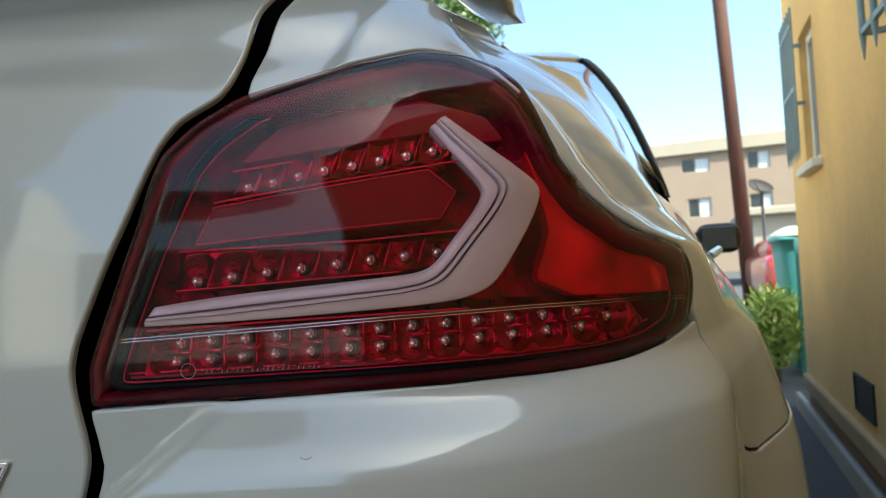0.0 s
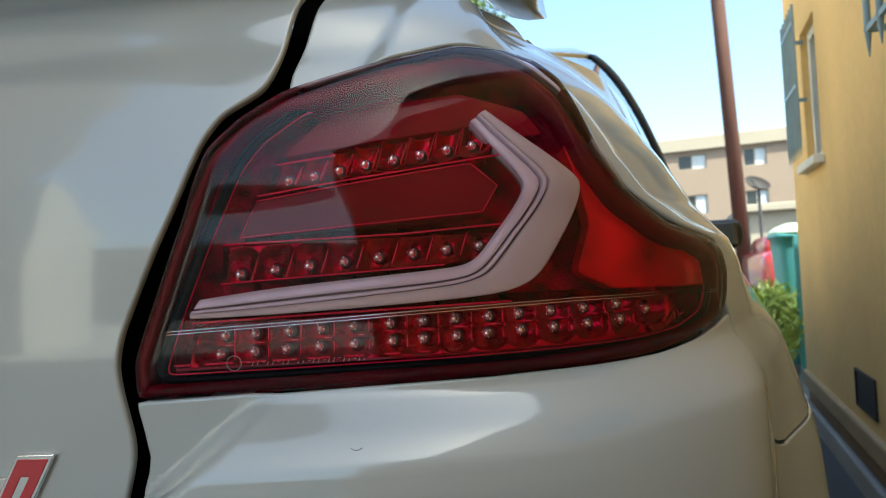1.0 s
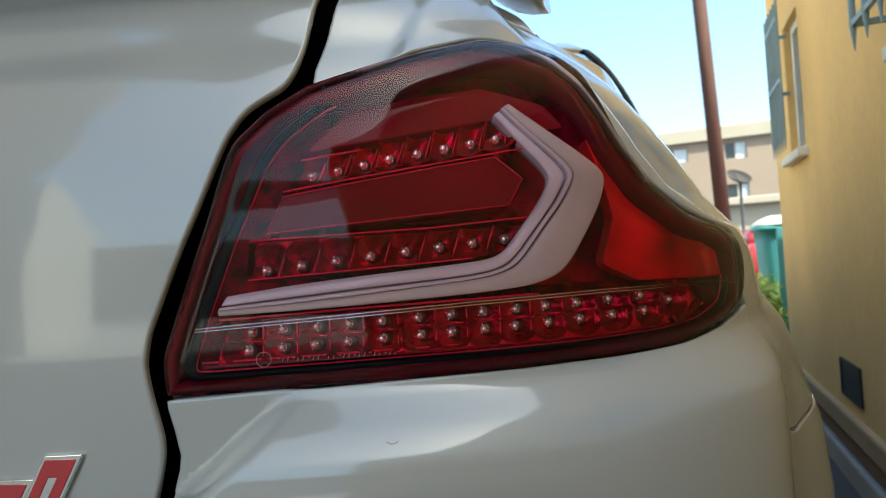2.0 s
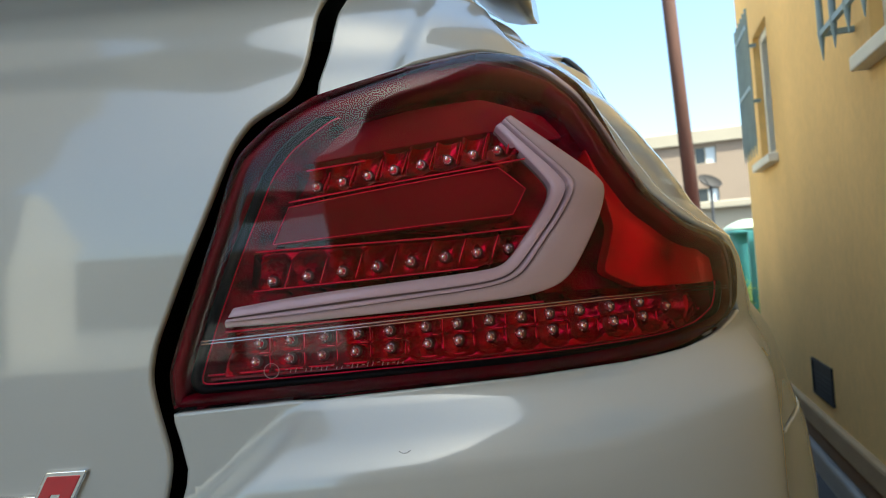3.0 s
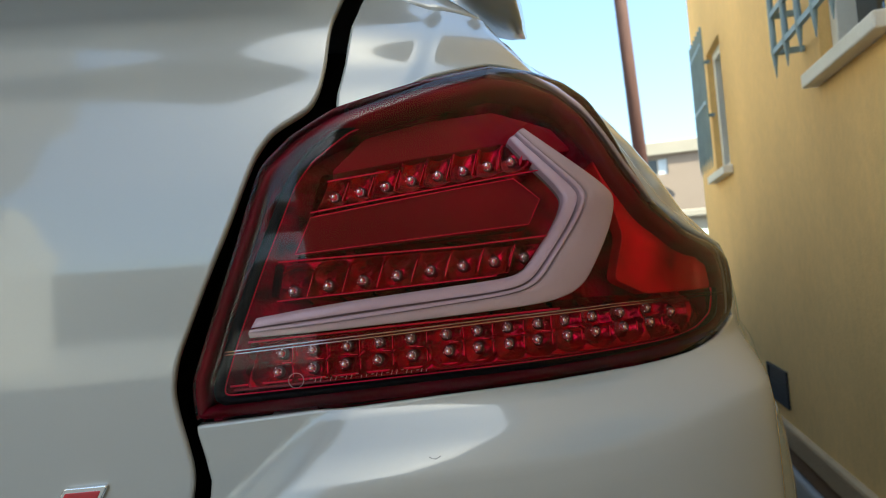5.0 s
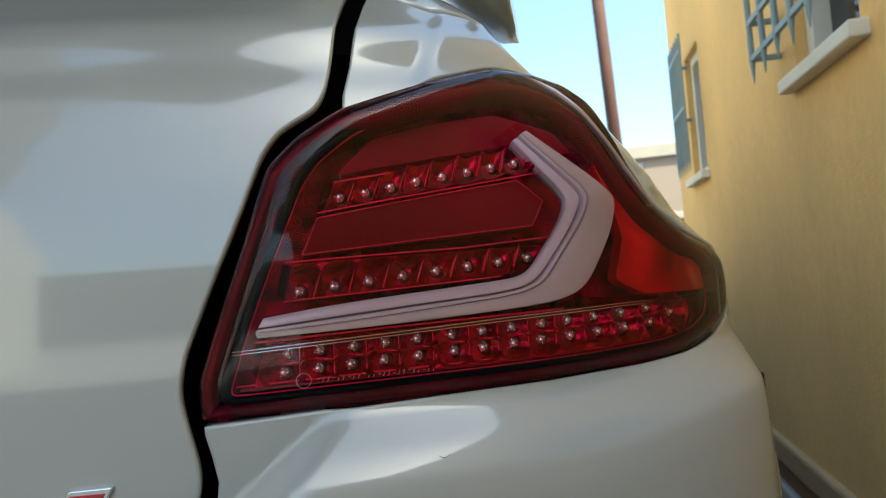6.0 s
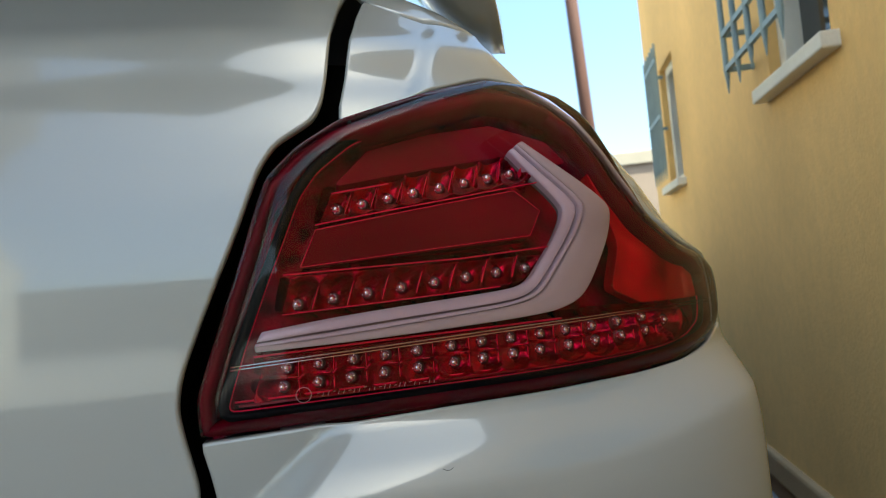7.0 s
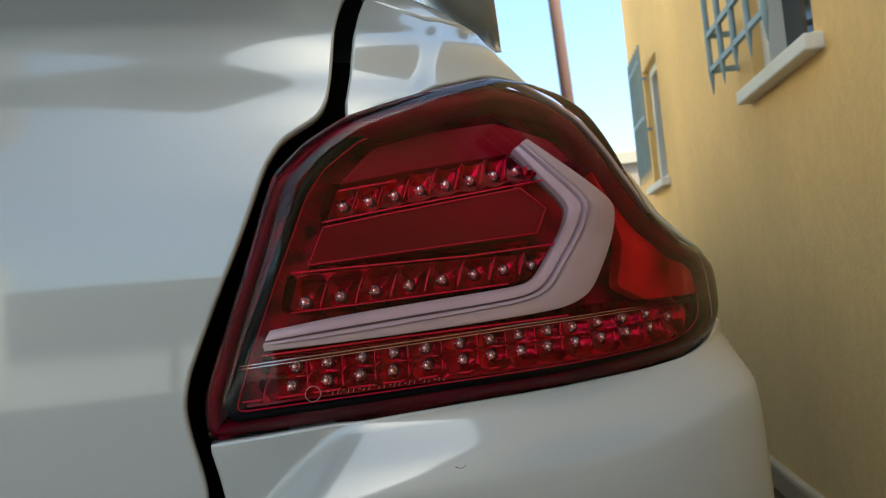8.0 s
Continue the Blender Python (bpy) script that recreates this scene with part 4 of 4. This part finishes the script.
# glossy floor of the lower tray
fs = np.linspace(0.562, 0.872, 80)
fz = np.interp(fs, [0.558, 0.70, 0.80, 0.862, 0.88], [0.8478, 0.8493, 0.8510, 0.8535, 0.860])
rows = [on(body, np.stack([fs, fz - dz], 1), -d) for dz, d in ((0.0, 0.0200), (0.0, 0.0095), (0.0012, 0.0090), (0.0012, 0.0200))]
nf = len(fs)
part("tray_floor", mesh_of("tray_floor", np.concatenate(rows), [(i * nf + j, i * nf + j + 1, ((i + 1) % 4) * nf + j + 1, ((i + 1) % 4) * nf + j) for i in range(4) for j in range(nf - 1)], M_REDPANEL, False), None, housing, "glossy dark red floor of the lower lamp tray")

# moulded maker's mark, too fine to read: a ring and a row of short bars
mark = on(body, [(0.598 + 0.0042 * math.cos(a), 0.8505 + 0.0042 * math.sin(a)) for a in np.linspace(0, 2 * math.pi, 25)], -0.0045)
v, f = sweep(mark, 0.00025)
part("moulded_ring", mesh_of("moulded_ring", v, f, M_MARK), None, housing, "faint moulded ring on the lens")
rng = random.Random(11)
for k in range(24):
    s0, h = 0.6055 + 0.0029 * k, rng.uniform(0.0012, 0.0026)
    a = [(s0, 0.8487), (s0 + 0.35 * h, 0.8487 + h)] if k % 3 else [(s0, 0.8487 + h), (s0 + 0.0017, 0.8488 + h)]
    v, f = sweep(on(body, a, -0.0045), 0.00022)
    part("moulded_bar", mesh_of("moulded_bar", v, f, M_MARK), None, housing)
scratch = on(body, [(0.668 + 0.006 * t, 0.8085 - 0.0010 * math.sin(math.pi * t)) for t in np.linspace(0, 1, 7)], 0.0001)
v, f = sweep(scratch, 0.00015)
part("scratch", mesh_of("scratch", v, f, M_GREY), None, car, "fine curved scratch in the white paint")

# badge on the lid: red enamel letters in a chrome rim
BADGE_S, BADGE_Z = 0.4545, 0.772

def slanted(s0, z0, w, h, lean=0.55):
    return [(s0, z0), (s0 + w, z0), (s0 + w + lean * h, z0 + h), (s0 + lean * h, z0 + h)]


badge = part("trunk_badge", panel("trunk_badge", body, rounded(slanted(BADGE_S, BADGE_Z, 0.022, 0.032), 0.0008, 3), M_CHROME, 0.004, 0.004, 0.0008, 0.004, lift=0.0028), None, car, "red enamel badge with chrome rims")
for a, b, w, h in ((0.0018, 0.0018, 0.0062, 0.0200), (0.0138, 0.0018, 0.0062, 0.0200), (0.0018, 0.0205, 0.0182, 0.0095)):
    part("enamel", panel("enamel", body, rounded(slanted(BADGE_S + a + 0.55 * b, BADGE_Z + b, w, h), 0.0005, 3), M_BADGE, 0.004, 0.004, 0.0003, 0.002, lift=0.0032), None, badge, "red enamel infill")
part("badge_bar", panel("badge_bar", body, rounded(slanted(BADGE_S - 0.030, BADGE_Z, 0.030, 0.019), 0.0008, 3), M_CHROME, 0.004, 0.004, 0.0008, 0.004, lift=0.0026), None, badge)
part("enamel", panel("enamel", body, rounded(slanted(BADGE_S - 0.0275, BADGE_Z + 0.0022, 0.0255, 0.0145), 0.0005, 3), M_BADGE, 0.004, 0.004, 0.0003, 0.002, lift=0.0031), None, badge, "red enamel infill")

# ---- ground ----
ground = part("ground", box(bmesh.new(), -300, 300, -300, 300, -0.3, 0.0), M_ASPHALT)
tagged(ground, "dark worn asphalt of the alley", "ground", kind="structure")
# ---- yellow building along the alley ----
WX, WY0, WY1, WTOP = 0.55, -2.6, 3.875, 3.1
wall = empty("wall_east", "yellow stucco building wall with a brown plinth", "wall", kind="structure", at=(WX, 0, 0))


def under(name, data, material, label="", smooth=False, to=None):
    ob = part(name, data, material, to or wall, label, smooth)
    ob.matrix_parent_inverse = (to or wall).matrix_world.inverted()
    return ob


bpy.context.view_layer.update()
# window openings: y0, y1, z0, z1
WIN = [(3.12, 3.45, 1.315, 1.94), (1.504, 1.89, 1.395, 2.15), (-0.1, 0.35, 1.395, 2.15)]
bm = bmesh.new()
ys = sorted([WY0, WY1] + [k for w in WIN for k in w[:2]])
for a, b in zip(ys, ys[1:]):
    holes = [w for w in WIN if w[0] <= a and b <= w[1]]
    if holes:
        w = holes[0]
        box(bm, WX, WX + 0.22, a, b, 0.250, w[2])
        box(bm, WX, WX + 0.22, a, b, w[3], WTOP)
    else:
        box(bm, WX, WX + 0.22, a, b, 0.250, WTOP)
bmesh.ops.remove_doubles(bm, verts=bm.verts, dist=0.0001)
under("stucco", bm, M_STUCCO, "yellow painted stucco with faint stains")
under("end_wall", box(bmesh.new(), WX + 0.22, WX + 7.0, WY1 - 0.2, WY1, 0.0, WTOP), M_STUCCO)
under("end_wall", box(bmesh.new(), WX + 0.22, WX + 7.0, WY0, WY0 + 0.2, 0.0, WTOP), M_STUCCO)
under("roof", box(bmesh.new(), WX - 0.03, WX + 7.05, WY0 - 0.05, WY1 + 0.05, WTOP, WTOP + 0.25, 0.02), M_FARTRIM)
under("inner_wall", box(bmesh.new(), WX + 1.2, WX + 1.3, WY0, WY1 - 0.2, 0.0, WTOP), M_PALEWALL)
under("ledge", box(bmesh.new(), WX - 0.022, WX + 0.2, WY0, WY1, 0.163, 0.250, 0.012), M_LEDGE, "worn tan ledge above the plinth")
under("plinth", box(bmesh.new(), WX + 0.004, WX + 0.2, WY0, WY1, 0.0, 0.163), M_PLINTH, "dirty brown plinth")
footing = part("kerb", box(bmesh.new(), WX - 0.028, WX + 0.004, WY0, WY1 + 0.3, -0.05, 0.09, 0.012), M_CONCRETE)
tagged(footing, "stained concrete footing strip along the wall", "kerb", kind="structure")
# crawl-space vent
vent = empty("wall_vent", "dark crawl space vent with a thin frame in the yellow wall", "vent", at=(WX, 2.65, 0.37))
bpy.context.view_layer.update()
V0, V1, VZ0, VZ1 = 2.52, 2.785, 0.303, 0.442
# no hole cut: a black plate gives the vent's shaded inside by colour
under("hole_plate", box(bmesh.new(), WX - 0.003, WX + 0.01, V0 + 0.01, V1 - 0.01, VZ0 + 0.01, VZ1 - 0.01), M_BLACK, "", False, vent)
bm = bmesh.new()
for a, b, c, d in ((V0, V0 + 0.01, VZ0, VZ1), (V1 - 0.01, V1, VZ0, VZ1), (V0 + 0.01, V1 - 0.01, VZ0, VZ0 + 0.01), (V0 + 0.01, V1 - 0.01, VZ1 - 0.01, VZ1)):
    box(bm, WX - 0.008, WX + 0.01, a, b, c, d)
under("frame", bm, M_BLACK, "", False, vent)
for k in range(5):
    under("slat", box(bmesh.new(), WX - 0.006, WX - 0.001, V0 + 0.01, V1 - 0.01, VZ0 + 0.02 + 0.018 * k, VZ0 + 0.022 + 0.018 * k), M_BLACK, "", False, vent)


def window(k, y0, y1, z0, z1, bars, reach):
    win = empty("window_%d" % k, "white framed window behind blue-grey iron bars" if bars else "white framed window", "window", kind="structure", at=(WX, (y0 + y1) / 2, z0))
    bpy.context.view_layer.update()
    bm = box(bmesh.new(), WX - 0.042, WX + 0.16, y0 - 0.04, y1 + 0.045, z0 - 0.048, z0 - 0.008, 0.005)
    under("window_sill", bm, M_SILL, "worn white sill", False, win)
    bm = bmesh.new()
    for a, b, c, d in ((y0, y0 + 0.045, z0, z1), (y1 - 0.045, y1, z0, z1), (y0 + 0.045, y1 - 0.045, z1 - 0.045, z1), (y0 + 0.045, y1 - 0.045, z0, z0 + 0.03)):
        box(bm, WX + 0.03, WX + 0.12, a, b, c, d, 0.004)
    under("window_frame", bm, M_SILL, "", False, win)
    under("pane", box(bmesh.new(), WX + 0.08, WX + 0.086, y0 + 0.045, y1 - 0.045, z0 + 0.03, z1 - 0.045), M_PANE, "", False, win)
    under("blind", box(bmesh.new(), WX + 0.19, WX + 0.20, y0, y1, z0, z1), M_GREY, "", False, win)
    if not bars:
        return
    grid = empty("window_bars", "blue-grey painted iron window guard with pointed bars", "window guard", "window guards", at=(WX, (y0 + y1) / 2, z0))
    bpy.context.view_layer.update()
    lo, hi = y0 - 0.02 + bars[4], y1 + 0.03 + bars[2]
    for i in range(bars[0]):
        y = lo + (hi - lo) * i / (bars[0] - 1)
        bm = rod(bmesh.new(), (WX - reach, y, z0 + bars[1] + 0.05), (WX - reach, y, z1 + 0.04), bars[3], None, 8)
        rod(bm, (WX - reach, y, z0 + bars[1] - 0.03), (WX - reach, y, z0 + bars[1] + 0.05), 0.0015, bars[3] * 1.15, 8)
        under("bar", bm, M_BARS, "", False, grid)
    for z in bars[5]:
        under("rail", box(bmesh.new(), WX - reach - 0.006, WX - reach + 0.006, lo, hi, z - 0.008, z + 0.008), M_BARS, "", False, grid)
        for y in (hi,):
            under("bracket", box(bmesh.new(), WX - reach, WX + 0.01, y - 0.006, y + 0.006, z - 0.008, z + 0.008), M_BARS, "", False, grid)


window(1, *WIN[0], (6, 0.02, -0.055, 0.006, 0.01, (1.62, 1.90)), 0.08)
window(2, *WIN[1], (5, 0.045, 0.09, 0.009, 0.074, (1.485, 1.595, 2.12)), 0.08)
window(3, *WIN[2], (5, 0.0, -0.075, 0.009, 0.07, (1.465, 1.575, 2.12)), 0.08)
# rest of the plot behind the camera: unseen blocks for reflections and shade
west = part("wall_west", box(bmesh.new(), -10.0, -3.5, 0.3, 9.0, 0.0, 4.6), M_PALEWALL)
tagged(west, "plain pale rendered house wall across the alley", "wall", kind="structure")
# unseen dark block, added to keep sky light off the wall and trunk
west2 = part("blocker_southwest", box(bmesh.new(), -12.0, -2.7, -4.2, 0.29, 0.0, 6.5), M_BLOCKER)
tagged(west2, "plain dark brown block out of view, added to cut sky light", "wall", kind="structure")
strip = part("pavement", box(bmesh.new(), -24.0, 19.0, -28.0, -6.0, -0.05, 0.02, 0.006), M_APRON)
tagged(strip, "pale sunlit concrete yard behind the car", "pavement", kind="structure")
yard_wall = part("wall_yard", box(bmesh.new(), -24.0, 19.0, -32.0, -28.0, 0.0, 5.0), M_FARTRIM)
tagged(yard_wall, "plain cream rendered house across the yard", "wall", kind="structure")

house = part("wall_house", box(bmesh.new(), -10.0, -4.1, -13.2, -8.0, 0.0, 4.9), M_CREAMWALL)
tagged(house, "plain pale rendered house beside the yard", "wall", kind="structure")
post = part("gate_post", box(bmesh.new(), 0.04, 0.17, -5.7, -5.57, 0.0, 1.75, 0.01), M_PALEWALL)
tagged(post, "pale sunlit square gate post in the yard", "post")

# ---- far end of the alley ----
pole = part("utility_pole", rod(bmesh.new(), (0.955, 12.0, -0.3), (0.615, 12.0, 9.5), 0.128, 0.108, 24), M_WOOD, None, "", True)
tagged(pole, "reddish brown leaning wooden utility pole", "pole")
for k, (dx, z) in enumerate(((0.0, 8.6), (-0.5, 8.2), (0.5, 8.9))):
    x = 0.25 + dx
    p = [(x + (t - 0.5) * 46, 12 + 8 * (t - 0.5), z - 1.2 * math.sin(math.pi * t) + 3 * (0.5 - t)) for t in np.linspace(0, 1, 30)]
    v, f = sweep(p, 0.011, 5)
    tagged(part("power_cable", mesh_of("power_cable", v, f, M_BLACK), None), "thin dark overhead cable", "cable", "overhead cables")

apartment = empty("apartment_building", "two storey tan apartment building with a flat roof", "building", at=(4, 40, 0))
bpy.context.view_layer.update()


def flat_block(b, x0, x1, y0, y1, ztop, wins, wall_m, trim_m):
    """House body with real window openings in its near face."""
    bm = bmesh.new()
    xs = sorted(set([x0, x1] + [k for w in wins for k in w[:2]]))
    for a, c in zip(xs, xs[1:]):
        hol = sorted([w for w in wins if w[0] <= a and c <= w[1]], key=lambda w: w[2])
        z = 0.0
        for w in hol:
            box(bm, a, c, y0, y0 + 0.3, z, w[2])
            z = w[3]
        box(bm, a, c, y0, y0 + 0.3, z, ztop)
    box(bm, x0, x1, y0 + 0.8, y1, 0, ztop)
    bmesh.ops.remove_doubles(bm, verts=bm.verts, dist=0.0005)
    under("wall", bm, wall_m, "", False, b)
    under("roof", box(bmesh.new(), x0 - 0.25, x1 + 0.25, y0 - 0.25, y1 + 0.2, ztop, ztop + 0.11 * ztop, 0.03), trim_m, "", False, b)
    for w in wins:
        fr = bmesh.new()
        m = (w[0] + w[1]) / 2
        for a, c, d, e in ((w[0], w[0] + 0.05, w[2], w[3]), (w[1] - 0.05, w[1], w[2], w[3]), (w[0] + 0.05, w[1] - 0.05, w[2], w[2] + 0.05), (w[0] + 0.05, w[1] - 0.05, w[3] - 0.05, w[3]), (m - 0.03, m + 0.03, w[2] + 0.05, w[3] - 0.05)):
            box(fr, a, c, y0 + 0.10, y0 + 0.18, d, e)
        o = under("window", fr, M_FARTRIM, "", False, b)
        under("pane", box(bmesh.new(), w[0] + 0.05, m - 0.03, y0 + 0.13, y0 + 0.15, w[2] + 0.05, w[3] - 0.05), M_PANE, "", False, o)
        under("curtain", box(bmesh.new(), m + 0.03, w[1] - 0.05, y0 + 0.13, y0 + 0.15, w[2] + 0.05, w[3] - 0.05), M_CURTAIN, "", False, o)


flat_block(apartment, -9.0, 16.0, 40, 50, 7.2, [(-0.20, 1.40, 6.08, 6.95), (3.42, 4.62, 5.97, 7.0), (0.05, 1.35, 3.35, 4.50), (-5.0, -3.6, 6.05, 7.12), (7, 8.3, 6.05, 7.12), (3.42, 4.62, 3.35, 4.50), (10.5, 11.8, 6.05, 7.12)], M_FARWALL, M_FARTRIM)
garage = empty("low_garage", "low pale garage with a flat roof behind the pole", "building", at=(4, 22, 0))
bpy.context.view_layer.update()
flat_block(garage, 1.75, 8.0, 20, 26, 2.05, [(2.6, 3.4, 0.6, 1.2)], M_FARTRIM, M_FARTRIM)

dish = empty("satellite_dish", "dark grey satellite dish on a thin mast", "satellite dish", at=(1.17, 14, 0))
bpy.context.view_layer.update()
bm = bmesh.new()
bmesh.ops.create_uvsphere(bm, u_segments=24, v_segments=12, radius=0.26)
bmesh.ops.delete(bm, geom=[v for v in bm.verts if v.co.z > -0.05], context="VERTS")
bmesh.ops.transform(bm, matrix=Matrix.Translation((1.43, 14.0, 2.34)) @ Euler((radians(35), radians(25), 0)).to_matrix().to_4x4() @ Matrix.Diagonal((1, 0.9, 0.55, 1)), verts=bm.verts)
under("reflector", bm, M_DISH, "", True, dish)
under("mast", rod(bmesh.new(), (1.42, 14.0, 0.0), (1.42, 14.0, 2.2), 0.03), M_GREY, "", False, dish)
under("feed_arm", rod(bmesh.new(), (1.42, 14.0, 2.16), (1.27, 13.75, 2.35), 0.012), M_GREY, "", False, dish)

# wheeled bin standing beyond the wall's corner
wheelie_bin = empty("wheelie_bin", "teal plastic wheeled bin with a pale lid behind the wall's corner", "bin", at=(0.87, 5.35, 0))
bpy.context.view_layer.update()
rings = [oval(0.655 - 0.06 * t, 1.085 + 0.06 * t, 5.13 - 0.05 * t, 5.55 + 0.08 * t, 0.06 + 0.93 * t, 32, 7) for t in np.linspace(0, 1, 12)]
rings += [oval(0.575, 1.165, 5.06, 5.65, z, 32, 7) for z in (0.985, 1.02)]
under("bin_body", loft(rings, M_TEAL, "bin_body"), None, "", False, wheelie_bin)
lid_rings = [oval(0.58 + 0.10 * t * t, 1.16 - 0.10 * t * t, 5.055 + 0.10 * t * t, 5.66 - 0.10 * t * t, 1.022 + 0.075 * t, 32, 6) for t in np.linspace(0, 1, 8)]
under("bin_lid", loft(lid_rings, M_BINLID, "bin_lid"), None, "pale green lid", False, wheelie_bin)
for x in (0.63, 1.11):
    under("bin_wheel", rod(bmesh.new(), (x - 0.025, 5.60, 0.10), (x + 0.025, 5.60, 0.10), 0.10, None, 20), M_RUBBER, "", False, wheelie_bin)
under("bin_handle", rod(bmesh.new(), (0.65, 5.70, 1.0), (1.09, 5.70, 1.0), 0.014), M_TEAL, "", False, wheelie_bin)
teal_post = part("teal_post", box(bmesh.new(), 0.665, 0.70, 4.84, 4.875, 0.0, 1.0, 0.003), M_TEAL)
tagged(teal_post, "narrow dark teal metal post beside the wall", "post")
red_car = empty("parked_red_car", "red parked car far down the alley, partly hidden", "car", at=(0.9, 9, 0))
bpy.context.view_layer.update()
bm = box(bmesh.new(), 0.84, 2.5, 8.5, 11.6, 0.3, 0.90, 0.16, 4)
box(bm, 0.95, 2.38, 9.3, 11.2, 0.80, 1.12, 0.15, 4)
under("body", bm, M_REDCAR, "", True, red_car)
for x in (0.93, 2.28):
    for y in (9.1, 11.0):
        under("wheel", rod(bmesh.new(), (x, y, 0.3), (x + 0.18, y, 0.3), 0.3, None, 24), M_RUBBER, "", False, red_car)


def leafy(name, centre, radius, count, size, material, rng, squash=1.0, slim=0.22, lift=-0.3):
    verts, faces = [], []
    for i in range(count):
        d = Vector((rng.gauss(0, 1), rng.gauss(0, 1), rng.gauss(0, 1))).normalized() * radius * (0.35 + 0.65 * rng.random())
        lump = 1 + 0.35 * noise.noise(d * (2.2 / radius))
        c = Vector(centre) + Vector((d.x, d.y, d.z * squash)) * lump
        a = Vector((rng.uniform(-1, 1), rng.uniform(-1, 1), rng.uniform(lift, 1))).normalized()
        b = a.cross(Vector((rng.uniform(-1, 1), rng.uniform(-1, 1), rng.uniform(-1, 1)))).normalized()
        l = size * rng.uniform(0.6, 1.3)
        k = len(verts)
        verts += [c, c + a * l * 0.5 + b * l * slim, c + a * l, c + a * l * 0.5 - b * l * slim + a.cross(b) * l * 0.08]
        faces.append((k, k + 1, k + 2, k + 3))
    return mesh_of(name, verts, faces, material, False)


rng = random.Random(4)
shrub = tagged(part("shrub", leafy("shrub", (0.53, 4.95, 0.36), 0.21, 1700, 0.12, M_LEAF, rng, 1.3, 0.07, 0.2), None), "bright yellow-green long-leaved shrub at the end of the wall", "plant")
part("stem", rod(bmesh.new(), (0.53, 4.95, 0.0), (0.53, 4.95, 0.4), 0.02, 0.012), M_BARK, shrub)


def tree(x, y, h, r, n, label):
    t = empty("tree", label, "tree", at=(x, y, 0))
    bpy.context.view_layer.update()
    bm = rod(bmesh.new(), (x, y, -0.2), (x + 0.1, y, h * 0.6), 0.16, 0.09, 12)
    for k in range(7):
        a = k * 2.4
        rod(bm, (x + 0.08, y, h * (0.4 + 0.03 * k)), (x + r * 0.6 * math.cos(a), y + r * 0.6 * math.sin(a), h * (0.62 + 0.05 * k)), 0.06, 0.02, 8)
    under("trunk", bm, M_BARK, "", True, t)
    under("crown", leafy("crown", (x, y, h * 0.82), r, n, 0.22, M_LEAF2, rng, 0.8), M_LEAF2, "", False, t)


tree(-7.2, 20, 11.6, 1.9, 5200, "broad green tree against the sky")
tree(5.1, 62, 12.6, 1.3, 1200, "small round tree behind the apartment building")
